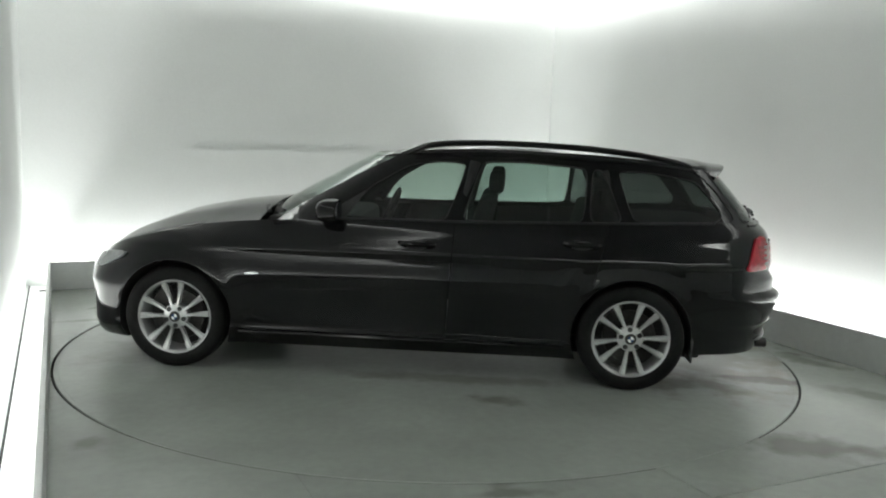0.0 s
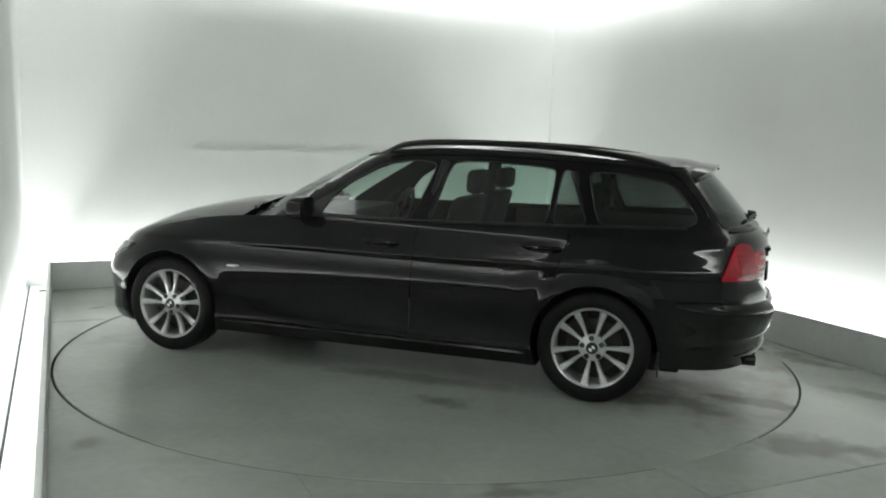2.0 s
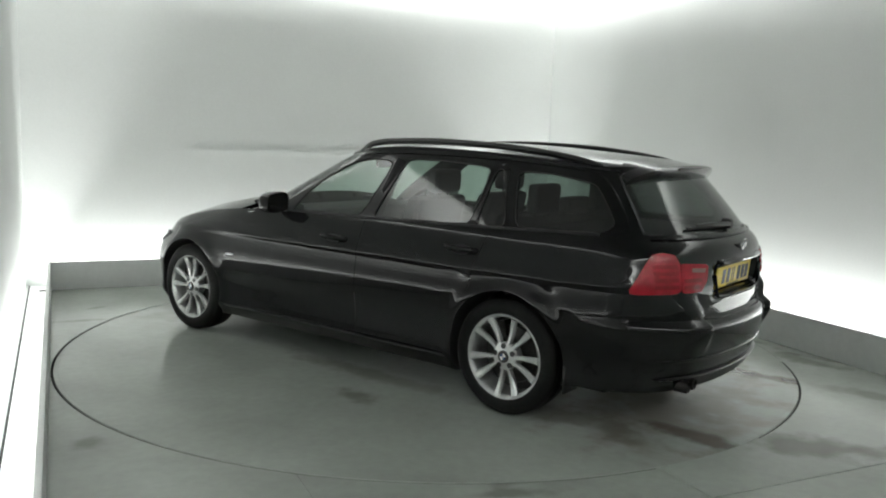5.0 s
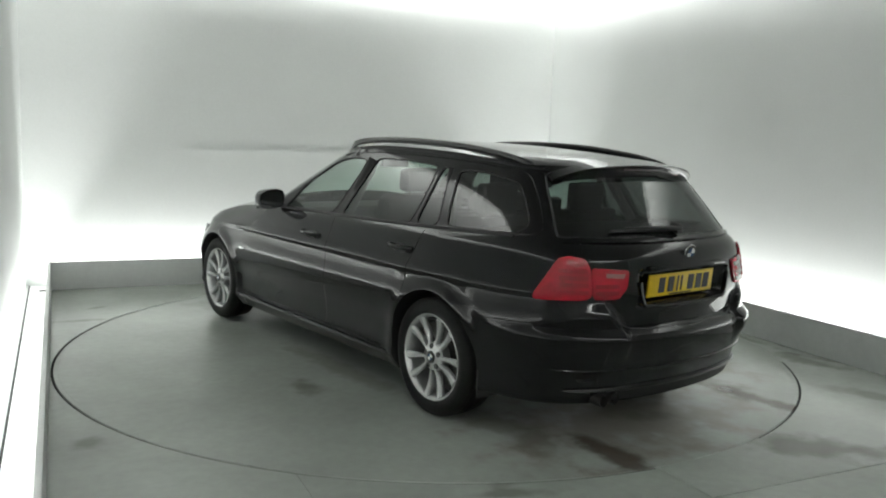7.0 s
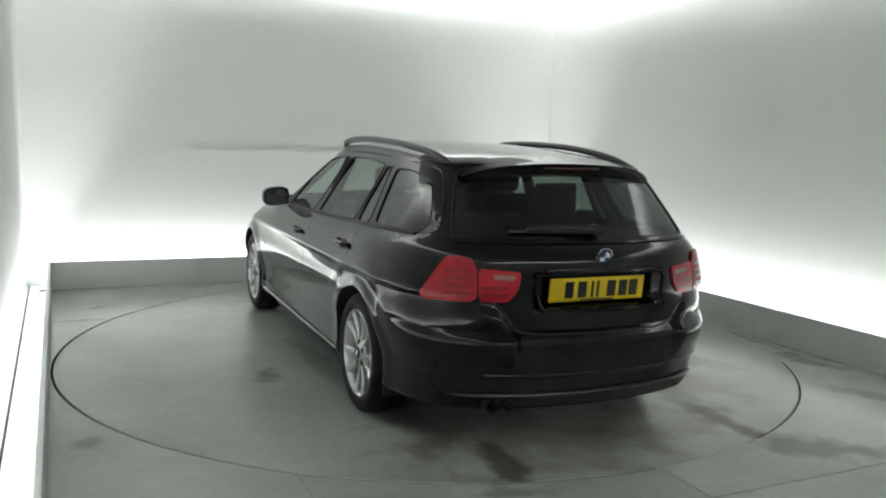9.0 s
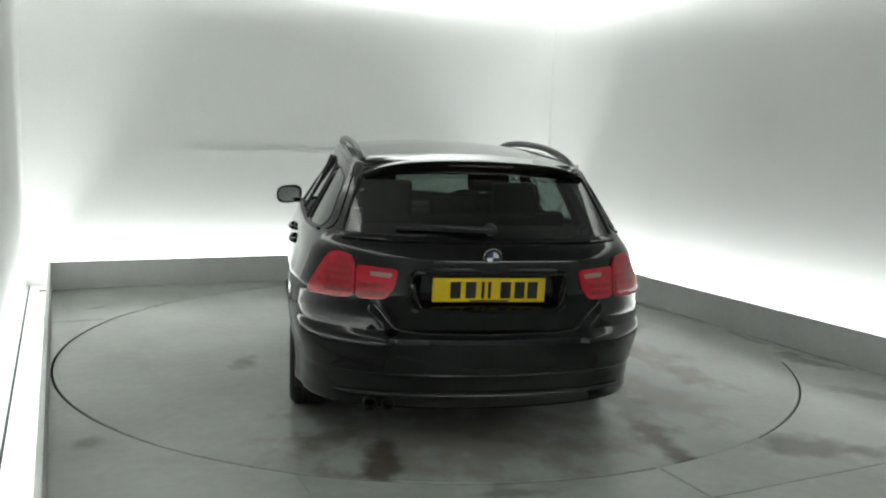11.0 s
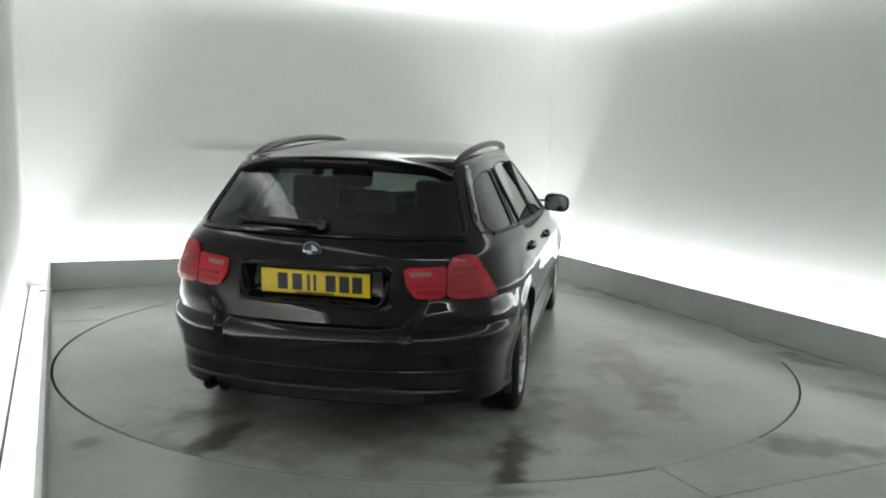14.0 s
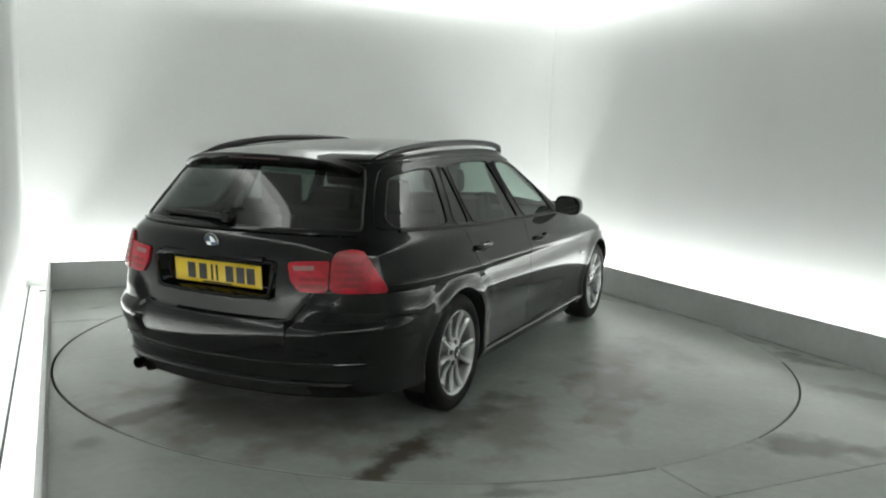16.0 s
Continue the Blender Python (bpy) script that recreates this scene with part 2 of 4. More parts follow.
def floor_plates():
    """The fixed floor round the turntable, cut by straight joints."""
    bm = bmesh.new()
    n = 240
    inner, outer = [], []
    u0, u1, v0, v1 = KL, KR, FRONT, KB
    corners = [math.atan2(v, u) for u in (u0, u1) for v in (v0, v1)]
    angles = sorted([2 * math.pi * k / n - math.pi for k in range(n)] + corners)
    for w in angles:
        c, s = math.cos(w), math.sin(w)
        d = min([((u1 if c > 0 else u0) / c) if abs(c) > 1e-9 else 1e9, ((v1 if s > 0 else v0) / s) if abs(s) > 1e-9 else 1e9])
        inner.append(bm.verts.new(((RADIUS + 0.013) * c, (RADIUS + 0.013) * s, 0)))
        outer.append(bm.verts.new((d * c, d * s, 0)))
    for i in range(len(angles)):
        j = (i + 1) % len(angles)
        bm.faces.new((inner[i], outer[i], outer[j], inner[j]))
    half = {0.045: 0.0032, -1.5: 0.0012, 0: 0.0035}
    for co, no in (((0.045, 0, 0), (1, 0, 0)), ((-1.5, 0, 0), (1, 0, 0)), ((0, -2.8, 0), (0, 1, 0))):
        for d in (-half[co[0]], half[co[0]]):
            bmesh.ops.bisect_plane(bm, geom=bm.verts[:] + bm.edges[:] + bm.faces[:], plane_co=Vector(co) + Vector(no) * d, plane_no=no, dist=1e-6)
    groups = {}
    for f in bm.faces:
        c = f.calc_center_median()
        front = c.y < 0
        if front and (abs(c.x - 0.045) < 0.0032 or abs(c.x + 1.5) < 0.0012) or abs(c.y + 2.8) < 0.0035:
            continue
        key = ("behind",) if not front else (c.y < -2.8, 0 if c.x < -1.5 else 1 if c.x < 0.045 else 2)
        groups.setdefault(key, []).append([v.co.copy() for v in f.verts])
    bm.free()
    base = structure("floor", box(bmesh.new(), LEFT, RIGHT, FRONT, BACK, -0.10, -0.035), DARKGAP, ROOM, "grey painted booth floor round a turntable, with dirt marks")
    for faces in groups.values():
        b2 = bmesh.new()
        for f in faces:
            b2.faces.new([b2.verts.new(v) for v in f])
        bmesh.ops.remove_doubles(b2, verts=b2.verts, dist=1e-5)
        r = bmesh.ops.extrude_face_region(b2, geom=b2.faces[:])
        for v in r["geom"]:
            if isinstance(v, bmesh.types.BMVert):
                v.co.z -= 0.035
        bmesh.ops.recalc_face_normals(b2, faces=b2.faces)
        part("floor_plate", b2, FLOOR, base, smooth=False)
    return base


FLOOR = stained(FLOOR, [(0.95, -2.52, 0.40, 0.17, -35, 0.75), (-2.31, -1.28, 0.10, 0.07, 20, 0.5), (2.3, -1.3, 0.34, 0.10, -80, 0.6),
                        (2.38, -0.4, 0.7, 0.06, 90, 0.5), (2.43, 0.9, 0.7, 0.045, 90, 0.5), (2.36, 1.5, 0.3, 0.05, 80, 0.4), (1.3, -2.75, 0.35, 0.12, -20, 0.45), (2.0, -2.0, 0.30, 0.10, -60, 0.4), (-0.6, -2.9, 0.2, 0.06, 10, 0.5), (-2.28, 1.38, 0.16, 0.05, 0, 0.45), (-2.14, 1.83, 0.1, 0.03, 30, 0.35), (-0.5, -2.34, 0.3, 0.05, 5, 0.4), (2.5, -1.38, 0.35, 0.05, -60, 0.4), (-0.74, -2.46, 0.2, 0.06, -10, 0.5)], (0.10, 0.095, 0.08))
booth_floor = floor_plates()

DISC = stained(DISC, [(-0.35, -1.42, 0.60, 0.28, 5, 0.55), (0.3, -1.25, 0.5, 0.2, 0, 0.4), (-1.35, -1.15, 0.5, 0.25, 15, 0.45), (-1.9, 0.1, 0.55, 0.9, 0, 0.5), (-0.9, -1.55, 0.35, 0.12, 10, 0.5)], (0.18, 0.125, 0.105))
DISC = stained(DISC, [(-0.55, -1.30, 0.22, 0.07, 8, 0.5), (0.2, -1.55, 0.5, 0.10, 0, 0.35)], (0.55, 0.56, 0.53))
DISC = stained(DISC, [(-2.2, 0.57, 0.34, 0.09, -5, 0.8), (-2.06, -0.84, 0.48, 0.085, 3, 0.9), (-0.5, 1.27, 0.18, 0.10, 0, 0.5), (-1.6, 0.75, 0.6, 0.16, 0, 0.4),
                      (-1.4, -0.9, 0.7, 0.14, 0, 0.5), (-0.2, 0.9, 0.8, 0.10, 0, 0.35), (0.6, -1.6, 0.5, 0.2, 30, 0.2), (-1.9, 0.0, 0.2, 0.08, 60, 0.3),
                      (-1.2, -1.7, 0.2, 0.06, 10, 0.22), (1.9, 0.6, 0.5, 0.2, 80, 0.2)], (0.085, 0.066, 0.05))


def turntable():
    t = thing("turntable", "round grey painted turntable flush with the floor, tyre-marked", "turntable")
    bm = lathe(bmesh.new(), [(0.0001, 0.0), (1.2, 0.0), (RADIUS - 0.030, 0.0), (RADIUS - 0.030, -0.033), (0.0001, -0.033)], 200, "z")
    part("turntable_top", bm, DISC, t, sharp=20)
    edge = [(RADIUS - 0.0295, 0.0003), (RADIUS - 0.004, 0.0), (RADIUS, -0.004), (RADIUS, -0.033), (RADIUS - 0.0295, -0.033), (RADIUS - 0.0295, 0.0003)]
    part("rim_ring", lathe(bmesh.new(), edge, 200, "z"), DISC, t, "grey painted steel rim", sharp=20)
    return t


table = turntable()


def rim_joint(a0, a1, name, mat, z, label):
    """A stretch of the joint round the turntable, between two bearings in degrees."""
    bm = bmesh.new()
    n = max(6, int((a1 - a0) / 1.5))
    rows = []
    for k in range(n + 1):
        a = radians(a0 + (a1 - a0) * k / n)
        rows.append([bm.verts.new((r * math.cos(a), r * math.sin(a), h)) for r, h in ((RADIUS + 0.0012, -0.03), (RADIUS + 0.0012, z), (RADIUS + 0.0118, z), (RADIUS + 0.0118, -0.03))])
    for p, q in zip(rows, rows[1:]):
        for k in range(4):
            bm.faces.new((p[k], p[(k + 1) % 4], q[(k + 1) % 4], q[k]))
    bm.faces.new(rows[0])
    bm.faces.new(rows[-1])
    bmesh.ops.recalc_face_normals(bm, faces=bm.faces)
    part(name, bm, mat, booth_floor, label)


for a0, a1 in ((-47.0, -6.0), (38.0, 295.2)):
    rim_joint(a0 - TURN, a1 - TURN, "rim_seal", SEAL, -0.004, "black open joint round the turntable")
for a0, a1 in ((-64.8, -47.0), (-6.0, 38.0)):
    rim_joint(a0 - TURN, a1 - TURN, "rim_filler", FLOOR, -0.0008, "joint filled with grey paint and dust")


def trough_bracket():
    br = thing("trough_bracket", "small grey metal bracket on the back of the kerb", "bracket", ROOM @ pose(KL - 0.028, 1.75, 0.17))
    part("plate", box(bmesh.new(), -0.004, 0.0, -0.05, 0.05, -0.02, 0.03, 0.001), STEEL, br)
    part("arm", box(bmesh.new(), -0.05, -0.004, -0.012, 0.012, 0.0, 0.008, 0.001), STEEL, br)


trough_bracket()


# ======== the car: x forward, y to its left, origin on the ground between the axles ========
def curve(x, pts):
    """Smooth monotone-ish interpolation through (x, value) pairs."""
    xs, ys = [p[0] for p in pts], [p[1] for p in pts]
    if x <= xs[0]:
        return ys[0]
    if x >= xs[-1]:
        return ys[-1]
    i = max(k for k in range(len(xs) - 1) if xs[k] <= x)
    h = xs[i + 1] - xs[i]
    d = [(ys[k + 1] - ys[k]) / (xs[k + 1] - xs[k]) for k in range(len(xs) - 1)]

    def slope(k):
        if k == 0 or k == len(xs) - 1:
            return d[0] if k == 0 else d[-1]
        return 0.0 if d[k - 1] * d[k] <= 0 else 2 * d[k - 1] * d[k] / (d[k - 1] + d[k])
    t = (x - xs[i]) / h
    return ys[i] * (1 + 2 * t) * (1 - t) ** 2 + slope(i) * h * t * (1 - t) ** 2 + ys[i + 1] * t * t * (3 - 2 * t) + slope(i + 1) * h * t * t * (t - 1)


WIDE = [(0.14, 0.80), (0.20, 0.845), (0.255, 0.872), (0.30, 0.868), (0.40, 0.872), (0.52, 0.893), (0.62, 0.900), (0.70, 0.893), (0.735, 0.893), (0.765, 0.900),
        (0.80, 0.888), (0.86, 0.866), (0.93, 0.842), (0.98, 0.810), (1.10, 0.742), (1.25, 0.660), (1.36, 0.602), (1.45, 0.555)]
NOSE = [(0.12, 2.07), (0.20, 2.11), (0.35, 2.118), (0.52, 2.125), (0.60, 2.112), (0.70, 2.055), (0.80, 1.98), (0.95, 1.80)]
TAIL = [(0.15, -2.20), (0.24, -2.285), (0.33, -2.318), (0.385, -2.328), (0.41, -2.350), (0.545, -2.364), (0.568, -2.360), (0.588, -2.338), (0.606, -2.312), (0.66, -2.313), (0.74, -2.319), (0.90, -2.31), (0.955, -2.285), (1.0, -2.23),
        (1.10, -2.145), (1.25, -2.01), (1.33, -1.93), (1.40, -1.85)]
SILL = [(-2.4, 0.235), (-1.75, 0.235), (-1.3, 0.20), (-1.0, 0.168), (1.0, 0.165), (1.6, 0.165), (1.9, 0.16), (2.2, 0.18)]
BELT = [(-2.35, 1.0), (-1.85, 0.995), (-1.3, 0.98), (-0.3, 0.955), (0.5, 0.945), (0.88, 0.925), (1.22, 0.887), (1.6, 0.826), (1.86, 0.755), (2.0, 0.692), (2.1, 0.63), (2.2, 0.58)]
SCREEN = [(0.90, 1.04), (0.98, 0.93), (1.18, 0.59), (1.36, 0.245), (1.42, 0.10)]
ROOF_EDGE = [(-2.0, 1.285), (-1.85, 1.31), (-1.5, 1.345), (-1.0, 1.375), (-0.5, 1.385), (-0.1, 1.365), (0.1, 1.34), (0.3, 1.30)]
FX, FN, RX, RN = 1.2, 3.7, -1.2, 4.8


def rn(z):
    """How square the tail's corner is in plan."""
    return 7.0 + 1.0 * min(1.0, max(0.0, (z - 1.0) / 0.2))


def fn(z):
    """How square the nose's corner is in plan: the bumper more than the bonnet."""
    return FN + 2.0 * min(1.0, max(0.0, (0.66 - z) / 0.16))


def drawn_in(t):
    """The sides close in towards the tail."""
    return 1 - 0.076 * max(0.0, t) ** 1.5


def wide(z):
    return curve(z, WIDE)


def rear_x(y, z):
    k, n = min(0.995, abs(y) / wide(z)), rn(z)
    lo, hi = 0.0, 1.0
    for _ in range(26):
        t = (lo + hi) / 2
        lo, hi = (t, hi) if drawn_in(t) * math.sqrt(1 - t ** n) > k else (lo, t)
    return RX + (curve(z, TAIL) - RX) * lo


def side_y(x, z):
    """Half the car's width at x and z, with its rounded tail, nose and windscreen."""
    w = wide(z)
    if x < RX:
        t = min(1, (x - RX) / (curve(z, TAIL) - RX))
        return w * drawn_in(t) * math.sqrt(max(0, 1 - t ** rn(z)))
    if z > 0.93:
        e = curve(z, SCREEN)
        s = e - 0.5
        if x > s:
            return w * math.sqrt(max(0, 1 - min(1, (x - s) / 0.5) ** 2))
    elif x > FX:
        t = min(1, (x - FX) / (curve(z, NOSE) - FX))
        return w * math.sqrt(max(0, 1 - t ** fn(z)))
    return w


def screen_x(y, z):
    k = min(0.999, abs(y) / wide(z))
    return curve(z, SCREEN) - 0.5 + 0.5 * math.sqrt(1 - k * k)


def around_tail(q, z):
    """A point of the tail's skin at the way q along it from the middle, on the left side."""
    p, x0, y0 = 0.0, curve(z, TAIL), 0.0
    w = wide(z)
    n = 160
    for k in range(1, n + 1):
        a = math.pi / 2 * (k / n)
        t = max(0.0, math.cos(a)) ** (2 / rn(z))
        y1 = w * math.sin(a) * drawn_in(t)
        x1 = RX + (curve(z, TAIL) - RX) * t
        d = math.hypot(x1 - x0, y1 - y0)
        if p + d >= q:
            f = (q - p) / d
            return Vector((x0 + f * (x1 - x0), y0 + f * (y1 - y0), z))
        p, x0, y0 = p + d, x1, y1
    return Vector((x0, y0, z))


def around_nose(q, z):
    p, x0, y0 = 0.0, curve(z, NOSE), 0.0
    w = wide(z)
    n = 160
    for k in range(1, n + 1):
        a = math.pi / 2 * (k / n)
        y1 = w * math.sin(a)
        x1 = FX + (curve(z, NOSE) - FX) * max(0.0, math.cos(a)) ** (2 / fn(z))
        d = math.hypot(x1 - x0, y1 - y0)
        if p + d >= q:
            f = (q - p) / d
            return Vector((x0 + f * (x1 - x0), y0 + f * (y1 - y0), z))
        p, x0, y0 = p + d, x1, y1
    return Vector((x0, y0, z))


def soft_step(a, w):
    t = min(1.0, max(0.0, a / w))
    return t * t * (3 - 2 * t)


AXLE, HUB, WHEEL_R = 1.38, 0.315, 0.318


def lower_body():
    """Closed shell of the lower body, from the sills to the window line, with bonnet and cabin tub."""
    # half outline in plan, nose to tail, evenly spaced
    dense = []
    for k in range(1500):
        a = math.pi / 2 * k / 1500
        dense.append((FX + (2.15 - FX) * math.cos(a) ** (2 / FN), math.sin(a), 1))
    for k in range(600):
        dense.append((FX + (RX - FX) * k / 600, 1.0, 0))
    for k in range(3001):
        a = math.pi / 2 * (1 - k / 3000)
        dense.append((RX + (-2.34 - RX) * max(0.0, math.cos(a)) ** (2 / RN), math.sin(a), -1))
    d = np.array([(p[0], p[1] * 0.9) for p in dense])
    arc = np.concatenate([[0], np.cumsum(np.linalg.norm(np.diff(d, axis=0), axis=1))])
    N = 320
    pick = [int(np.searchsorted(arc, arc[-1] * i / (N - 1))) for i in range(N)]
    pick[0], pick[-1] = 0, len(dense) - 1
    plan = [dense[min(k, len(dense) - 1)] for k in pick]
    S = 66
    bm = bmesh.new()
    rings = []
    for s in range(S + 1):
        f = s / S
        left = []
        for xr, yr, where in plan:
            zb, zt = curve(xr, SILL), curve(xr, BELT)
            z = zb + (zt - zb) * f
            w = wide(z)
            if where == 1:
                t = ((xr - FX) / (2.15 - FX)) ** (FN / fn(z))
                x = FX + (curve(z, NOSE) - FX) * t
            elif where == -1:
                t = max(0.0, (xr - RX) / (-2.34 - RX)) ** (RN / rn(z))
                x = RX + (curve(z, TAIL) - RX) * t
                w *= drawn_in(t)
            else:
                x = xr
            y = w * yr
            if x > 0.6:
                e = max(0.0, (f - 0.72) / 0.28)
                y -= 0.075 * e * e * soft_step(x - 0.55, 0.8) * yr
            if where == -1:
                # shoulder of the bumper under the lamps, on into the flank as a crease
                ledge = min(1.0, max(0.0, (0.730 - z) / 0.06)) * soft_step(z - 0.40, 0.16)
                inner_edge = 0.41 + 0.10 * min(1.0, max(0.0, (z - 0.60) / 0.13))
                x -= 0.042 * ledge * soft_step(abs(y) - inner_edge, 0.055) * soft_step(t - 0.80, 0.16)
                y += 0.009 * ledge * soft_step(t - 0.40, 0.30) * yr
                x += 0.078 * soft_step(0.36 - abs(y), 0.06) * soft_step(z - 0.69, 0.03) * soft_step(0.872 - z, 0.02)
            for ax in (AXLE, -AXLE):
                r = math.hypot(x - ax, z - HUB)
                y += 0.014 * math.exp(-((r - 0.365) / 0.055) ** 2) * yr
            # haunch over the rear wheel
            y += 0.006 * math.exp(-((math.hypot(x + AXLE, (z - HUB) * 0.92) - 0.47) / 0.055) ** 2) * soft_step(z - 0.45, 0.2) * yr
            left.append((x, y, z))
        rings.append(left)
    verts = []
    for left in rings:
        L = [bm.verts.new(p) for p in left]
        R = [L[0]] + [bm.verts.new((p[0], -p[1], p[2])) for p in left[1:-1]] + [L[-1]]
        verts.append((L, R))
    for (L0, R0), (L1, R1) in zip(verts, verts[1:]):
        for i in range(N - 1):
            bm.faces.new((L0[i], L0[i + 1], L1[i + 1], L1[i]))
            bm.faces.new((R0[i + 1], R0[i], R1[i], R1[i + 1]))
    M = 20

    def cap(L, R, top):
        rows = []
        for i in range(N):
            a, b = L[i].co, R[i].co
            if i in (0, N - 1):
                rows.append([L[i]] * (M + 1))
                continue
            row = [L[i]]
            for j in range(1, M):
                k = 1 - 2 * j / M
                k = math.copysign(abs(k) ** 0.8, k)
                z = a.z
                if top:
                    ye = a.y
                    if a.x > 0.86:
                        z += 0.10 * (1 - abs(k) ** 2.2) * min(1, ye / 0.62) * min(1.0, 0.35 + (2.15 - a.x))
                        z += 0.006 * soft_step(a.x - 0.86, 0.3) * math.exp(-((abs(k) - 0.62) / 0.12) ** 2) * min(1, ye / 0.7)
                    elif a.x > -2.10 and abs(k) < 0.93:
                        z = 0.48 if a.x > -0.95 else 0.80
                row.append(bm.verts.new((a.x, a.y * k, z)))
            row.append(R[i])
            rows.append(row)
        for i in range(N - 1):
            for j in range(M):
                q = [rows[i][j], rows[i + 1][j], rows[i + 1][j + 1], rows[i][j + 1]]
                q = [v for n, v in enumerate(q) if v not in q[:n]]
                if len(q) > 2:
                    bm.faces.new(q if top else list(reversed(q)))
    cap(*verts[-1], True)
    cap(*verts[0], False)
    bmesh.ops.recalc_face_normals(bm, faces=bm.faces)
    return bm


def arches_cut(bm):
    """Wheel housings, cut out of the closed shell."""
    me = bpy.data.meshes.new("shell")
    bm.to_mesh(me)
    bm.free()
    me.materials.append(PAINT)
    me.materials.append(CABIN)
    ob = new("shell", me)
    cut = bmesh.new()
    for ax in (AXLE, -AXLE):
        for side in (1, -1):
            b = bmesh.ops.create_cone(cut, cap_ends=True, segments=72, radius1=0.352, radius2=0.352, depth=0.5)
            m = Matrix.Translation((ax, side * 0.83, HUB + 0.005)) @ Matrix.Rotation(math.pi / 2, 4, "X")
            bmesh.ops.transform(cut, matrix=m, verts=b["verts"])
    cme = bpy.data.meshes.new("cutter")
    cut.to_mesh(cme)
    cut.free()
    cme.materials.append(PAINT)
    cme.materials.append(CABIN)
    for p in cme.polygons:
        p.material_index = 1
    cob = new("cutter", cme)
    mod = ob.modifiers.new("arches", "BOOLEAN")
    mod.operation, mod.object, mod.solver = "DIFFERENCE", cob, "EXACT"
    deps = bpy.context.evaluated_depsgraph_get()
    out = bmesh.new()
    out.from_mesh(ob.evaluated_get(deps).to_mesh())
    bpy.data.objects.remove(ob)
    bpy.data.objects.remove(cob)
    return out


def split_doors(bm, car):
    """Parts the shell at the real door joints and links body, doors and cabin tub."""
    cuts = [((0.81, 0, 0), (1, 0, 0.0)), ((-0.27, 0, 0), (1, 0, 0.05)), ((-1.335, 0, 0.99), (1, 0, -0.55)), ((-1.12, 0, 0.55), (1, 0, 0.25)), ((0, 0, 0.262), (0, 0, 1))]
    for co, no in cuts:
        no = Vector(no).normalized()
        for d in (-0.0025, 0.0025):
            bmesh.ops.bisect_plane(bm, geom=bm.verts[:] + bm.edges[:] + bm.faces[:], plane_co=Vector(co) + no * d, plane_no=no, dist=1e-6)

    def side_of(k, c):
        co, no = cuts[k]
        return (c - Vector(co)).dot(Vector(no).normalized())
    bins = {}
    for f in bm.faces:
        c = f.calc_center_median()
        key = "body"
        if f.material_index == 1 or (abs(c.y) < 0.79 and -2.1 < c.x < 0.86 and c.z > 0.4 and f.normal.z > -0.5 and abs(c.y) < side_y(c.x, c.z) - 0.035):
            key = "tub"
        elif abs(c.y) > 0.7 and c.z > 0.26 - 0.002 and c.z < 1.05:
            a, b, r1, r2 = side_of(0, c), side_of(1, c), side_of(2, c), side_of(3, c)
            low = side_of(4, c)
            wheel = math.hypot(c.x + AXLE, c.z - HUB) < 0.40
            rear_in = min(r1, r2)
            if a < 0 and rear_in > -0.0025 and not wheel:
                if abs(a) < 0.0025 or abs(b) < 0.0025 or abs(rear_in) < 0.0025 or abs(low) < 0.0025:
                    continue
                key = ("front_door" if b > 0 else "rear_door") + (" left" if c.y > 0 else " right")
        bins.setdefault(key, []).append(f)
    for key, faces in bins.items():
        b2 = bmesh.new()
        made = {}
        for f in faces:
            vs = []
            for v in f.verts:
                if v not in made:
                    made[v] = b2.verts.new(v.co)
                vs.append(made[v])
            try:
                b2.faces.new(vs)
            except ValueError:
                pass
        if key == "tub":
            part("cabin_tub", b2, CABIN, car, "dark cabin lining and wheel housings", sharp=30)
        elif key == "body":
            part("body", b2, PAINT, car, "glossy black lower body with bonnet and bumpers", sharp=30)
        else:
            part(key.split()[0], b2, PAINT, car, "glossy black door", sharp=30)
    bm.free()


# window openings in the car's side, as (x, z)
FRONT_WIN = [(0.36, 0.968), (-0.265, 0.968), (-0.375, 1.305), (-0.20, 1.315), (-0.02, 1.285), (0.20, 1.155)]
REAR_WIN = [(-0.355, 0.970), (-1.075, 0.987), (-1.10, 1.300), (-0.75, 1.322), (-0.465, 1.322)]
QUARTER_WIN = [(-1.108, 0.988), (-1.305, 0.993), (-1.265, 1.10), (-1.20, 1.285), (-1.13, 1.297)]
CARGO_WIN = [(-1.365, 1.000), (-1.86, 1.012), (-1.90, 1.06), (-1.745, 1.245), (-1.48, 1.285), (-1.275, 1.288)]


def edge_front(z):
    return curve(z, SCREEN) - 0.215


def edge_rear(z):
    return RX + 0.80 * (curve(z, TAIL) - RX)


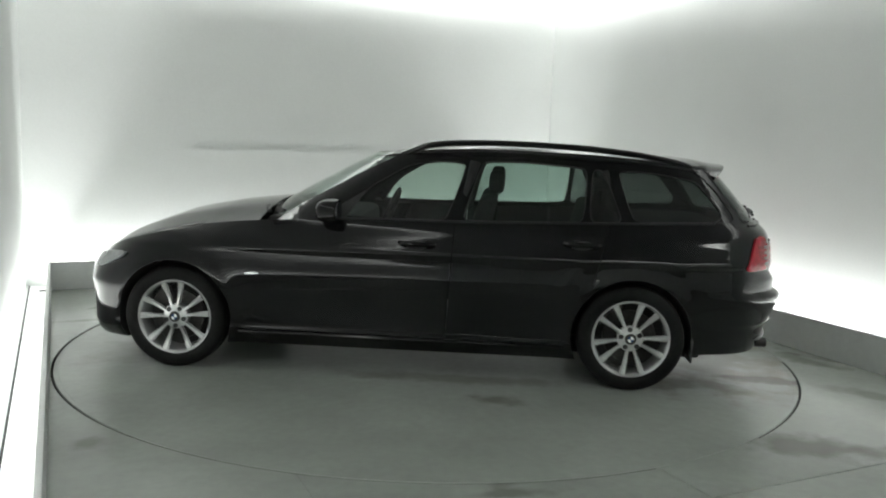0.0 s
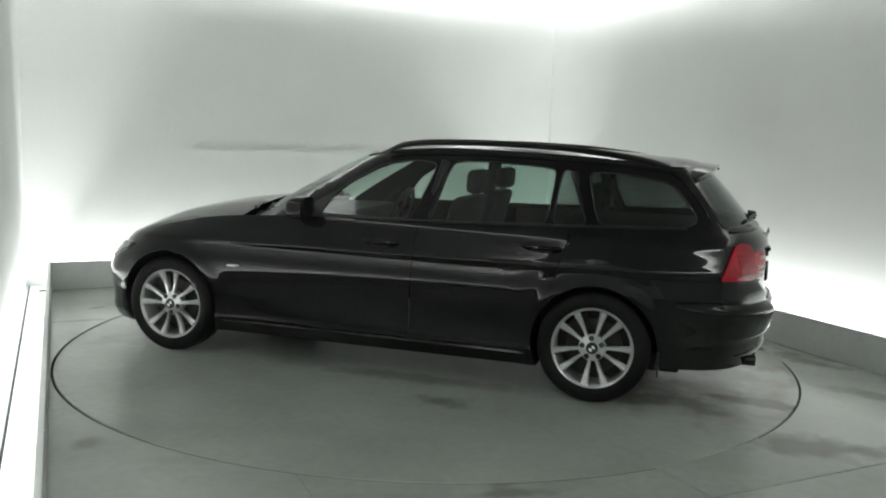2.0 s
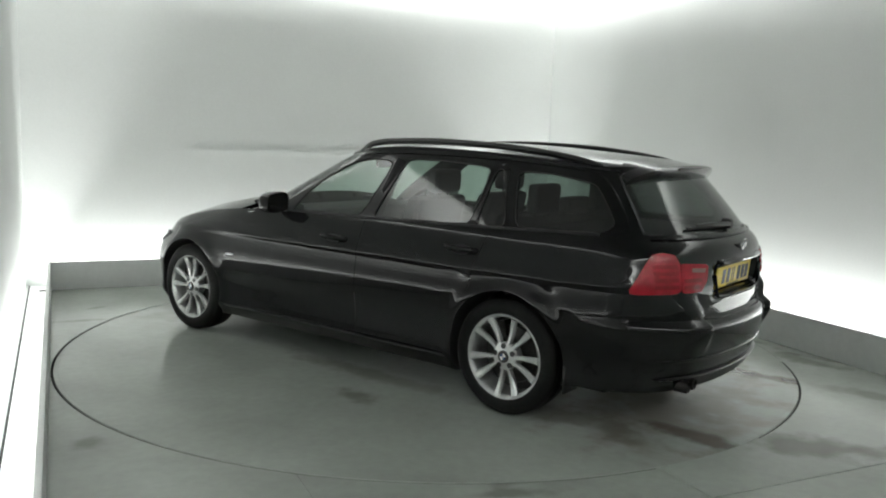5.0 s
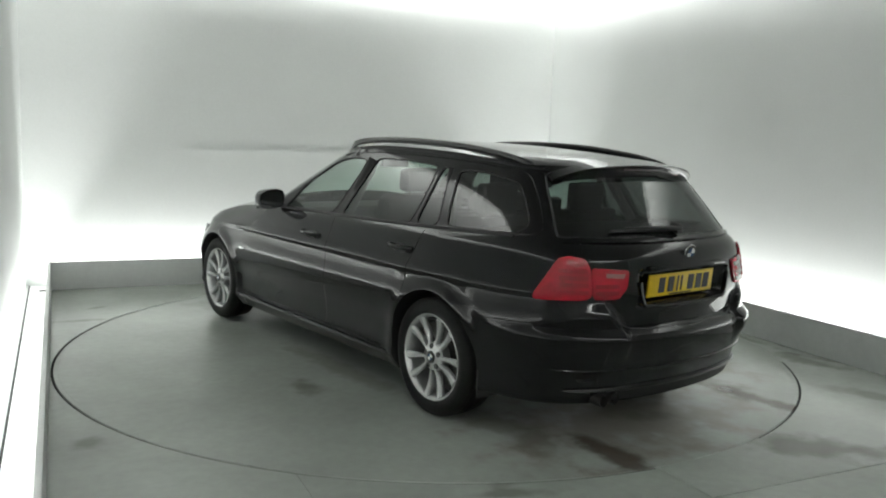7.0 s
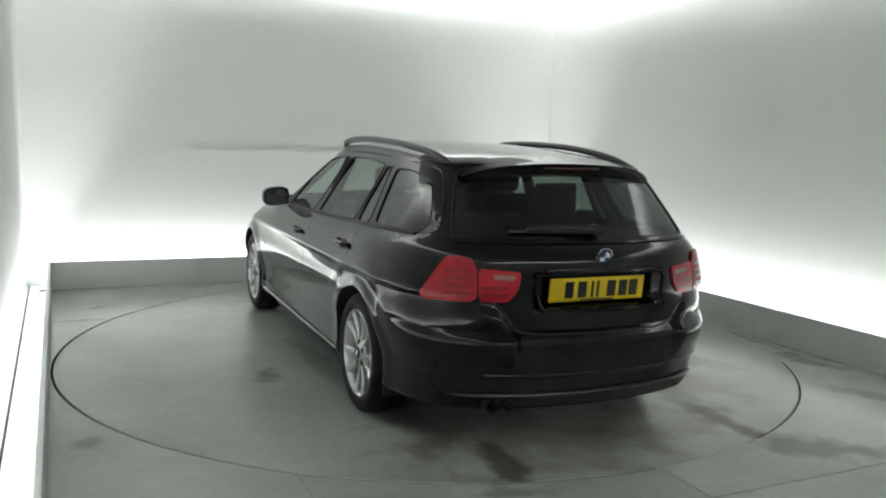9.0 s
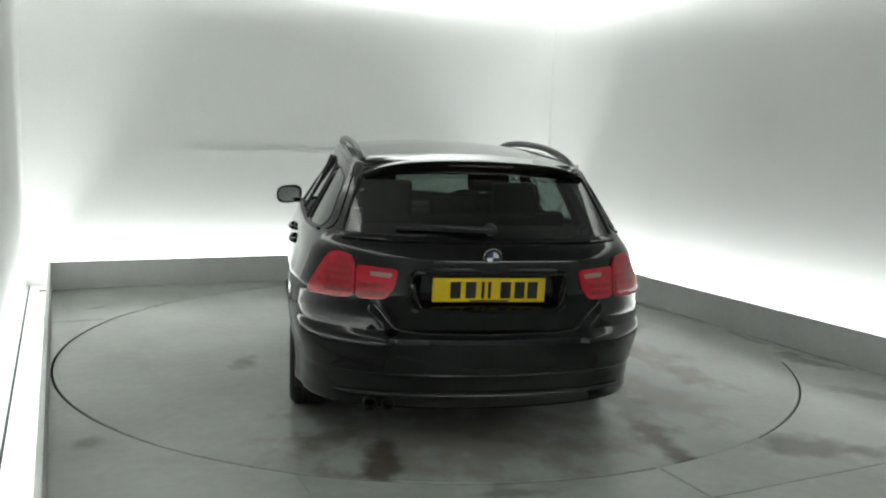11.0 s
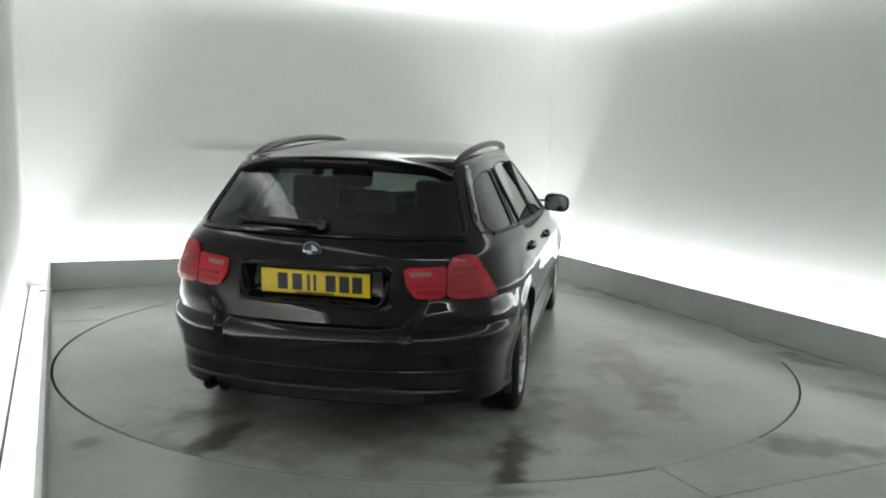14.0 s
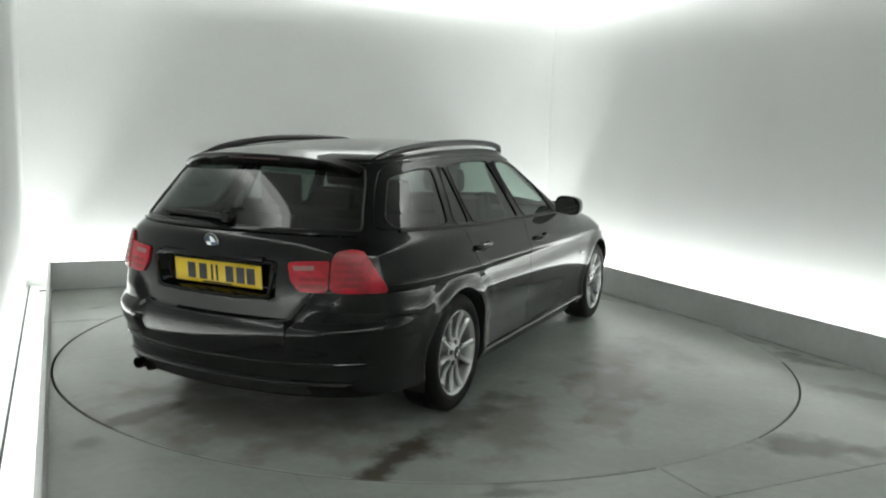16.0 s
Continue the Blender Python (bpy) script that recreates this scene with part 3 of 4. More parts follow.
def cabin_side(car, s):
    def place(x, z):
        return Vector((x, s * side_y(x, z), z))
    zs = [0.935 + (1.33 - 0.935) * k / 10 for k in range(11)]
    top = [(x, curve(x, ROOF_EDGE) + 0.012) for x in np.linspace(edge_front(1.33) - 0.06, edge_rear(1.30) + 0.02, 16)]
    bottom = [(x, curve(x, BELT) - 0.012) for x in np.linspace(edge_rear(0.99), edge_front(0.94), 24)]
    outer = [(edge_front(z), z) for z in zs] + top + [(edge_rear(z), z) for z in np.linspace(1.29, 0.995, 9)] + bottom
    holes = [rounded(w) for w in (FRONT_WIN, REAR_WIN, QUARTER_WIN, CARGO_WIN)]
    part("window_frame", sheet(outer, holes, place, 0.05, 0.014), PAINT, car, "gloss black pillars and window surrounds")
    for name, w, mat in (("front_window", FRONT_WIN, TINT), ("rear_window", REAR_WIN, TINT_DOOR), ("quarter_window", QUARTER_WIN, TINT_REAR), ("cargo_window", CARGO_WIN, TINT_REAR)):
        c = np.mean(np.array(w), axis=0)
        grown = [tuple(c + (np.array(p) - c) * 1.02) for p in rounded(w)]

        def inset(x, z):
            return Vector((x, s * (side_y(x, z) - 0.005), z))
        g = part(name, sheet(grown, [], inset, 0.07, 0.0), mat, car, "green-tinted side glass")
        # black seal round the opening
        loop = [place(*p) for p in rounded(w)]
        loop = [p + Vector((0, s * 0.001, 0)) for p in loop]
        part("seal", tube(bmesh.new(), loop + [loop[0]], 0.0035, 5), TRIM, g)
    # belt trim along the window line
    pts = [Vector((x, s * (side_y(x, curve(x, BELT) + 0.008) + 0.003), curve(x, BELT) + 0.008)) for x in np.linspace(0.50, -1.84, 36)]
    part("belt_trim", tube(bmesh.new(), pts, 0.009, 6), TRIM, car, "satin black strip under the side windows")
    # raised edge behind and over the window band
    band = [(-1.84, 1.006), (-1.94, 1.014), (-1.962, 1.03), (-1.955, 1.06), (-1.93, 1.10), (-1.87, 1.18), (-1.79, 1.265), (-1.74, 1.297), (-1.60, 1.316), (-1.3, 1.338), (-0.9, 1.352), (-0.5, 1.356), (-0.2, 1.345), (-0.05, 1.325)]
    pts = [place(*p) + Vector((0, s * 0.001, 0)) for p in band]
    part("window_band_edge", tube(bmesh.new(), pts, 0.004, 6), PAINT, car)
    # roof rail on two feet
    rail = [(0.05, 1.338), (-0.02, 1.366), (-0.12, 1.405), (-0.30, 1.425), (-0.6, 1.432), (-1.0, 1.422), (-1.35, 1.395), (-1.55, 1.368), (-1.66, 1.345), (-1.72, 1.325)]
    xs = np.linspace(0.05, -1.72, 44)
    pts = [Vector((x, s * (min(0.562, side_y(x, curve(x, ROOF_EDGE)) - 0.012) - 0.045 * max(0, (-x - 1.0)) ** 1.5), curve(-x, [(-a, b) for a, b in rail]))) for x in xs]
    part("roof_rail", tube(bmesh.new(), pts, 0.019, 8, 1.0), SATIN, car, "satin black raised roof rail")


def roof_panel(car):
    bm = bmesh.new()
    nx, ny = 70, 36
    grid = []
    for i in range(nx + 1):
        row = []
        f = i / nx
        for j in range(ny + 1):
            k = 1 - 2 * j / ny
            x = (0.285 - 0.115 * k * k) + f * (-1.87 - 0.285 + (0.115 + 0.05) * k * k)
            ze = curve(x, ROOF_EDGE)
            ye = side_y(x, ze) + 0.004
            z = ze + 0.048 * (1 - abs(k) ** 2.4) * min(1, 0.35 + 2.2 * f) + 0.006
            z -= 0.006 * math.exp(-((abs(k) - 0.92) / 0.03) ** 2)
            row.append(bm.verts.new((x, ye * k, z)))
        grid.append(row)
    for i in range(nx):
        for j in range(ny):
            bm.faces.new((grid[i][j], grid[i + 1][j], grid[i + 1][j + 1], grid[i][j + 1]))
    bmesh.ops.recalc_face_normals(bm, faces=bm.faces)
    bm.normal_update()
    if sum(f.normal.z for f in bm.faces) < 0:
        bmesh.ops.reverse_faces(bm, faces=bm.faces)
    top = bm.faces[:]
    back = {v: bm.verts.new(v.co - Vector((0, 0, 0.02))) for v in list(bm.verts)}
    rim = [e for e in bm.edges if len(e.link_faces) == 1]
    for f in top:
        bm.faces.new([back[v] for v in reversed(f.verts)])
    for e in rim:
        a, b = e.verts
        bm.faces.new((a, b, back[b], back[a]))
    bmesh.ops.recalc_face_normals(bm, faces=bm.faces)
    part("roof", bm, PAINT, car, "glossy black roof panel")


def tail_panel(car):
    """Upper tailgate with its window, spoiler, wiper, badge, plate and lamps."""
    def place(y, z):
        return Vector((rear_x(y, z), y, z))

    def lim(z):
        return wide(z) * math.sqrt(1 - 0.80 ** rn(z)) + 0.004
    zs = np.linspace(0.975, 1.335, 10)
    outer = [(lim(z), z) for z in zs] + [(-lim(z), z) for z in zs[::-1]]
    glass = [(0.652, 1.020), (0.645, 1.010), (-0.645, 1.010), (-0.652, 1.020), (-0.545, 1.305), (0.545, 1.305)]
    part("tailgate_frame", sheet(outer, [rounded(glass)], place, 0.05, 0.03, (-1, 0, 1.1)), PAINT, car, "gloss black tailgate frame")

    def inset(y, z):
        return Vector((rear_x(y, z) + 0.006, y, z))
    big = [(0.66, 1.003), (-0.66, 1.003), (-0.55, 1.315), (0.55, 1.315)]
    g = part("tailgate_window", sheet(big, [], inset, 0.06, 0.0), TINT_REAR, car, "tinted rear window")
    loop = [place(*q) + Vector((-0.001, 0, 0)) for q in rounded(glass)]
    part("seal", tube(bmesh.new(), loop + [loop[0]], 0.006, 5), TRIM, g)
    # chrome-edged lip under the window
    pts = [Vector((rear_x(y, 0.992) - 0.006, y, 0.992)) for y in np.linspace(-0.65, 0.65, 25)]
    part("tailgate_lip", tube(bmesh.new(), pts, 0.007, 6), PAINT, car)
    # spoiler: a bent blade behind the roof
    bm = bmesh.new()
    rows = []
    n = 28
    for j in range(n + 1):
        y = -0.545 + 1.09 * j / n
        k = abs(y) / 0.545
        xt = -2.00 + 0.06 * k ** 2 + 0.06 * k ** 6
        zt = 1.350 - 0.03 * k ** 2 - 0.045 * k ** 6
        z0 = curve(-1.70, ROOF_EDGE) + 0.058 * (1 - k ** 2.4)
        rows.append([bm.verts.new(p) for p in ((-1.68, y, z0), (-1.80, y, (z0 + zt) / 2 + 0.008), (-1.90 + 0.05 * k ** 3, y, zt + 0.006), (xt, y, zt - 0.003), (xt + 0.004, y, zt - 0.014),
                                               (xt + 0.045, y, zt - 0.066 + 0.03 * k ** 4), (-1.84, y, zt - 0.06), (-1.68, y, z0 - 0.02))])
    for a, b in zip(rows, rows[1:]):
        for k in range(8):
            bm.faces.new((a[k], a[(k + 1) % 8], b[(k + 1) % 8], b[k]))
    bm.faces.new(rows[0])
    bm.faces.new(rows[-1])
    bmesh.ops.recalc_face_normals(bm, faces=bm.faces)
    sp = part("spoiler", bm, PAINT, car, "black roof spoiler over the rear window", sharp=50)
    part("high_brake_light", box(bmesh.new(), -1.995, -1.93, -0.16, 0.16, 1.318, 1.330, 0.003), DIMRED, sp, "dark red third brake light")
    # wiper
    w = new("rear_wiper")
    w.parent = car
    def off(y, z, d):
        return Vector((rear_x(y, z) - d, y, z))
    part("wiper_base", lathe(bmesh.new(), [(0.001, -0.03), (0.024, -0.028), (0.028, -0.01), (0.030, 0.02), (0.001, 0.02)], 20, "x"), TRIM, w).location = off(-0.01, 1.045, 0.012)
    part("wiper_arm", tube(bmesh.new(), [off(-0.01, 1.045, 0.035), off(0.10, 1.052, 0.035), off(0.22, 1.054, 0.028), off(0.34, 1.052, 0.022)], lambda f: 0.013 - 0.006 * f, 8), TRIM, w)
    part("wiper_blade", tube(bmesh.new(), [off(0.03, 1.038, 0.015), off(0.20, 1.040, 0.015), off(0.42, 1.040, 0.015)], 0.008, 6), TRIM, w)
    # round badge: dark ring, white and blue quarters as plain shapes
    b = new("round_badge")
    b.parent = car
    b.location, b.rotation_euler = (rear_x(0, 0.935) - 0.003, 0, 0.935), (0, radians(-14), 0)
    part("badge_ring", lathe(bmesh.new(), [(0.001, 0.0), (0.041, 0.0), (0.041, -0.004), (0.037, -0.008), (0.027, -0.007), (0.001, -0.007)], 32, "x"), INK, b)
    part("badge_rim", lathe(bmesh.new(), [(0.0405, 0.0), (0.0425, 0.0), (0.0425, -0.006), (0.0405, -0.007)], 32, "x"), CHROME, b)
    for q in range(4):
        bm = bmesh.new()
        c = bm.verts.new((-0.0085, 0, 0))
        ring = [bm.verts.new((-0.0085, 0.027 * math.cos(a), 0.027 * math.sin(a))) for a in [math.pi / 2 * (q + k / 8) for k in range(9)]]
        for v0, v1 in zip(ring, ring[1:]):
            bm.faces.new((c, v0, v1))
        r = bmesh.ops.extrude_face_region(bm, geom=bm.faces[:])
        for v in r["geom"]:
            if isinstance(v, bmesh.types.BMVert):
                v.co.x -= 0.002
        bmesh.ops.recalc_face_normals(bm, faces=bm.faces)
        part("badge_quarter", bm, WHITE if q % 2 else BLUE, b, smooth=False)
    # plate in its recessed frame; the characters as plain bars
    bm = bmesh.new()
    frame_pts = [(0.36, 0.865), (0.325, 0.69), (-0.325, 0.69), (-0.36, 0.865)]
    loop = [Vector((rear_x(y, z) - 0.004, y, z)) for y, z in rounded(frame_pts, 2)]
    part("plate_recess_edge", tube(bm, loop, 0.009, 6), PAINT, car, "raised edge round the number plate")
    part("tailgate_grip", box(bmesh.new(), -2.312, -2.24, -0.30, 0.30, 0.862, 0.885, 0.008), PAINT, car, "black grip strip over the number plate")
    pl = new("number_plate")
    pl.parent = car
    pl.location, pl.rotation_euler = (-2.262, 0, 0.780), (0, radians(-5), 0)
    part("plate_sheet", box(bmesh.new(), -0.004, 0.004, -0.26, 0.26, -0.0565, 0.0565, 0.003), YELLOW, pl, "yellow number plate")
    for y in (0.155, 0.085, 0.03, 0.0, -0.075, -0.140, -0.200):
        wd = 0.013 if y in (0.03, 0.0) else 0.047
        part("plate_mark", box(bmesh.new(), -0.0055, -0.003, y - wd / 2, y + wd / 2, -0.0385, 0.0385), INK, pl, smooth=False)
    part("plate_light", box(bmesh.new(), -0.0055, -0.003, -0.09, 0.09, -0.053, -0.046), INK, pl, smooth=False)
    for s in (1, -1):
        def skin(q, z):
            v = around_tail(q, z)
            return Vector((v.x, s * v.y, v.z))

        inner = [(0.415, 0.872), (0.55, 0.880), (0.608, 0.883), (0.608, 0.738), (0.475, 0.738), (0.43, 0.79)]
        outer = [(0.613, 0.883), (0.635, 0.922), (0.70, 0.932), (0.76, 0.920), (0.84, 0.815), (0.885, 0.757), (0.875, 0.737), (0.613, 0.738)]
        li = part("inner_tail_lamp", sheet(rounded(inner, 2, 0.12), [], skin, 0.03, 0.02, (-1, 0, 0.8), 0.010), RED, car, "red inner rear lamp on the tailgate")
        lo = part("outer_tail_lamp", sheet(rounded(outer, 2, 0.12), [], skin, 0.03, 0.02, (-1.5, s * 0.3, 0.8), 0.012), RED, car, "red wrap-round outer rear lamp")
        strip = [(0.44, 0.853), (0.54, 0.858), (0.54, 0.838), (0.45, 0.833)]
        part("reversing_strip", sheet(strip, [], skin, 0.03, 0.01, (-1, 0, 0.8), 0.0125), SMOKE, li, "pale reversing light strip")
        for k in range(4):
            z = 0.762 + 0.032 * k
            bar = [(0.63, z), (0.63, z + 0.018), (0.76, z + 0.018), (0.76, z)]
            part("lamp_rib", sheet(bar, [], skin, 0.03, 0.01, (-1.5, s * 0.3, 0.8), 0.0145), DEEPRED, lo)
        for k in range(2):
            z = 0.757 + 0.032 * k
            bar = [(0.475, z), (0.475, z + 0.018), (0.595, z + 0.018), (0.595, z)]
            part("lamp_rib", sheet(bar, [], skin, 0.03, 0.01, (-1, 0, 0.8), 0.0125), DEEPRED, li)
    # joint of the tailgate, down from the window and round under the plate
    for s in (1, -1):
        gap = [(0.61, 0.995), (0.61, 0.91)]
        pts = [Vector((around_tail(q, z).x - 0.001, s * around_tail(q, z).y, z)) for q, z in gap]
        part("tailgate_joint", tube(bmesh.new(), pts, 0.004, 5), TRIM, car)
        gap = [(0.545, 0.742), (0.52, 0.70), (0.485, 0.65), (0.445, 0.612), (0.40, 0.597), (0.30, 0.590), (0.0, 0.588)]
        pts = [Vector((around_tail(q, z).x - 0.001, s * around_tail(q, z).y, z)) for q, z in gap]
        part("tailgate_joint", tube(bmesh.new(), pts, 0.005, 5), TRIM, car)
    # bumper: upper crease, lower black apron with two blades

    def rear_strip(z, q, r, grow, name, mat, flat=1.0):
        pts = []
        for k in np.linspace(-q, q, 41):
            v = around_tail(abs(k), z)
            pts.append(Vector((v.x - grow, math.copysign(v.y, k) + math.copysign(grow, k) * 0.5, z)))
        part(name, tube(bmesh.new(), pts, lambda f: 0.001 + r * math.sin(math.pi * f) ** 0.3, 8, flat), mat, car)
    rear_strip(0.405, 0.80, 0.008, -0.001, "bumper_crease", PAINT)
    rear_strip(0.305, 0.72, 0.011, 0.007, "bumper_blade", SATIN)
    apron = [(-0.52, 0.245), (0.52, 0.245), (0.50, 0.30), (0.40, 0.32), (-0.40, 0.32), (-0.50, 0.30)]
    part("bumper_apron", sheet(rounded(apron), [], lambda y, z: Vector((rear_x(y, z), y, z)), 0.06, 0.02, (-1, 0, 0.3), 0.004), TRIM, car, "black plastic bumper apron")
    for y in (0.525, 0.445):
        bm = lathe(bmesh.new(), [(0.024, 0.10), (0.029, 0.10), (0.031, -0.09), (0.029, -0.096), (0.026, -0.09), (0.024, 0.05), (0.001, 0.05)], 20, "x")
        part("exhaust_pipe", bm, STEEL, car, "dark steel exhaust tailpipe").location = (-2.165, y, 0.258)


def windscreen(car):
    def place(y, z):
        return Vector((screen_x(y, z), y, z))
    zs = np.linspace(0.95, 1.35, 9)
    outer = [(wide(z) * 0.83, z) for z in zs] + [(-wide(z) * 0.83, z) for z in zs[::-1]]
    part("windscreen", sheet(outer, [], place, 0.07, 0.0), TINT, car, "clear windscreen")
    for s in (1, -1):
        pts = [(screen_x(0.5 * s, 0.965) + 0.06, 0.55 * s - 0.25, 0.985), (screen_x(0.5 * s, 0.965) + 0.045, 0.55 * s, 0.985), (screen_x(0.55, 0.965) + 0.01, 0.72 * s, 0.975)]
        part("front_wiper", tube(bmesh.new(), pts, 0.012, 6), TRIM, car, "black windscreen wiper")
    bm = sheet([(-0.62, 0.93), (0.62, 0.93), (0.62, 0.985), (-0.62, 0.985)], [], lambda y, z: Vector((screen_x(y, 0.97) + 0.05 - (z - 0.93), y, z - 0.0)), 0.08, 0.02, (0, 0, 0.5))
    part("cowl", bm, TRIM, car, "black cowl under the windscreen")


def front_lamps(car):
    for s in (1, -1):
        def skin(q, z):
            v = around_nose(q, z)
            return Vector((v.x, s * v.y, v.z))
        lamp = [(0.42, 0.555), (0.40, 0.635), (0.62, 0.66), (0.84, 0.695), (0.95, 0.705), (0.93, 0.655), (0.83, 0.595), (0.66, 0.56)]
        part("headlamp", sheet(rounded(lamp), [], skin, 0.04, 0.02, (1.4, 0, 0.6), 0.008), LENS, car, "clear headlamp wrapped round the front corner")
        side = [(0.935, 0.602), (0.935, 0.619), (0.85, 0.621), (0.845, 0.608)]
        part("side_repeater", sheet(rounded(side), [], lambda x, z: Vector((x, s * side_y(x, z), z)), 0.05, 0.01, (0.9, 0, 0.6), 0.006), LENS, car, "small clear side repeater")


def mirror(car, s):
    m = new("door_mirror")
    m.parent = car
    bm = bmesh.new()
    r = bmesh.ops.create_icosphere(bm, subdivisions=4, radius=1)
    for v in r["verts"]:
        x, y, z = v.co
        k = (abs(x) ** 3 + abs(y) ** 3 + abs(z) ** 3) ** (-1 / 3)
        x, y, z = x * k, y * k, z * k
        if x < -0.35:
            x = -0.35
        v.co = (0.40 + 0.095 * x, s * (0.918 + 0.092 * y), 1.008 + 0.066 * z - 0.008 * y)
    part("mirror_housing", bm, PAINT, m, "black mirror housing", sharp=60)
    bm = bmesh.new()
    face = [(0.918 + 0.079 * math.copysign(abs(math.cos(a)) ** 0.7, math.cos(a)), 1.008 + 0.053 * math.copysign(abs(math.sin(a)) ** 0.7, math.sin(a))) for a in np.linspace(0, 2 * math.pi, 33)[:-1]]
    bm.faces.new([bm.verts.new((0.3635, s * y, z)) for y, z in face])
    r = bmesh.ops.extrude_face_region(bm, geom=bm.faces[:])
    for v in r["geom"]:
        if isinstance(v, bmesh.types.BMVert):
            v.co.x -= 0.002
    bmesh.ops.recalc_face_normals(bm, faces=bm.faces)
    part("mirror_glass", bm, MIRROR, m, smooth=False)
    part("mirror_arm", tube(bmesh.new(), [(0.39, s * 0.79, 0.965), (0.395, s * 0.84, 0.962), (0.40, s * 0.90, 0.965)], 0.028, 10, 0.6), TRIM, m)
    tri = [(0.50, 0.955), (0.34, 0.962), (0.235, 1.125)]
    part("mirror_triangle", sheet(tri, [], lambda x, z: Vector((x, s * (side_y(x, z)), z)), 0.06, 0.012, (0.3, 0, 1.0), 0.004), TRIM, m)


def handles(car, s):
    for x, z in ((-0.10, 0.828), (-1.07, 0.862)):
        h = new("door_handle")
        h.parent = car
        pts = [Vector((x + dx, s * (side_y(x + dx, z) + dy), z + dz)) for dx, dy, dz in ((0.105, 0.0, 0.004), (0.085, 0.020, 0.003), (0.03, 0.026, 0.0), (-0.04, 0.026, -0.001), (-0.085, 0.020, -0.002), (-0.105, 0.0, -0.003))]
        part("grip", tube(bmesh.new(), pts, 0.014, 8, 1.0), PAINT, h)
        cup = [(x + 0.07 * math.cos(a), z - 0.006 + 0.026 * math.sin(a)) for a in np.linspace(0, 2 * math.pi, 25)[:-1]]
        part("grip_cup", sheet(cup, [], lambda a, b: Vector((a, s * side_y(a, b), b)), 0.05, 0.01, (x, 0, z), 0.0015), TRIM, h)


def wheel(car, ax, s):
    w = new("wheel")
    w.parent = car
    w.location = (ax, s * 0.775, HUB)
    if s < 0:
        w.rotation_euler = (0, 0, math.pi)
    R = WHEEL_R
    tyre = [(0.222, 0.095), (0.236, 0.104), (0.262, 0.112), (0.288, 0.108), (0.305, 0.096), (0.3135, 0.082), (R - 0.0015, 0.06), (R - 0.004, 0.047), (R - 0.008, 0.045), (R - 0.004, 0.043), (R, 0.02), (R - 0.008, 0.014), (R - 0.008, 0.010),
            (R, 0.004), (R, -0.02), (R - 0.004, -0.06), (0.308, -0.09), (0.27, -0.11), (0.225, -0.10)]
    part("tyre", lathe(bmesh.new(), tyre, 72, "y"), RUBBER, w, "black low-profile tyre", sharp=40)
    rim = [(0.200, -0.09), (0.205, 0.02), (0.208, 0.075), (0.214, 0.092), (0.222, 0.101), (0.2275, 0.104), (0.231, 0.100), (0.226, 0.090), (0.222, 0.06), (0.220, -0.09)]
    part("rim", lathe(bmesh.new(), rim, 72, "y"), ALLOY, w, "silver alloy rim", sharp=40)
    hub = [(0.001, 0.098), (0.030, 0.098), (0.036, 0.096), (0.070, 0.088), (0.078, 0.078), (0.078, 0.03), (0.001, 0.03)]
    part("hub", lathe(bmesh.new(), hub, 40, "y"), ALLOY, w, sharp=30)
    part("hub_cap", lathe(bmesh.new(), [(0.001, 0.104), (0.020, 0.1035), (0.032, 0.102), (0.034, 0.098)], 32, "y"), INK, w, "dark round hub cap")
    for k in range(2):
        bm = bmesh.new()
        for q in (0, 2):
            c = bm.verts.new((0, 0.1046, 0))
            ring = [bm.verts.new((0.018 * math.cos(a), 0.1046, 0.018 * math.sin(a))) for a in [math.pi / 2 * (q + k + i / 6) for i in range(7)]]
            for v0, v1 in zip(ring, ring[1:]):
                bm.faces.new((c, v1, v0))
        part("cap_quarters", bm, WHITE if k else BLUE, w, smooth=False)
    turn0 = 32 if ax > 0 else 66
    for k in range(10):
        a0 = radians(turn0 + 36 * k + (3 if k % 2 else -3))
        bm = bmesh.new()
        rows = []
        for f in np.linspace(0, 1, 7):
            r = 0.060 + f * (0.214 - 0.060)
            hw = 0.0108 + 0.0112 * f ** 1.6
            face = 0.090 + 0.012 * math.sin(f * math.pi / 2) - 0.012 * math.sin(f * math.pi)
            rows.append([bm.verts.new(p) for p in ((r, face - 0.010, -hw), (r, face, -hw * 0.55), (r, face, hw * 0.55), (r, face - 0.010, hw), (r, face - 0.032, hw * 0.7), (r, face - 0.032, -hw * 0.7))])
        for a, b in zip(rows, rows[1:]):
            for j in range(6):
                bm.faces.new((a[j], a[(j + 1) % 6], b[(j + 1) % 6], b[j]))
        bm.faces.new(rows[0])
        bm.faces.new(rows[-1])
        bmesh.ops.recalc_face_normals(bm, faces=bm.faces)
        bmesh.ops.rotate(bm, verts=bm.verts, cent=(0, 0, 0), matrix=Matrix.Rotation(-a0, 3, "Y"))
        part("spoke", bm, ALLOY, w, sharp=40)
    for k in range(5):
        a = radians(turn0 + 18 + 72 * k)
        part("wheel_bolt", lathe(bmesh.new(), [(0.001, 0.0935), (0.0150, 0.0945), (0.0150, 0.084)], 14, "y"), INK, w).location = (0.056 * math.cos(a), 0, 0.056 * math.sin(a))
    part("brake_disc", lathe(bmesh.new(), [(0.07, 0.012), (0.155, 0.012), (0.158, 0.0), (0.155, -0.012), (0.07, -0.012)], 48, "y"), STEEL, w, "worn steel brake disc", sharp=30)
    bm = bmesh.new()
    rows = []
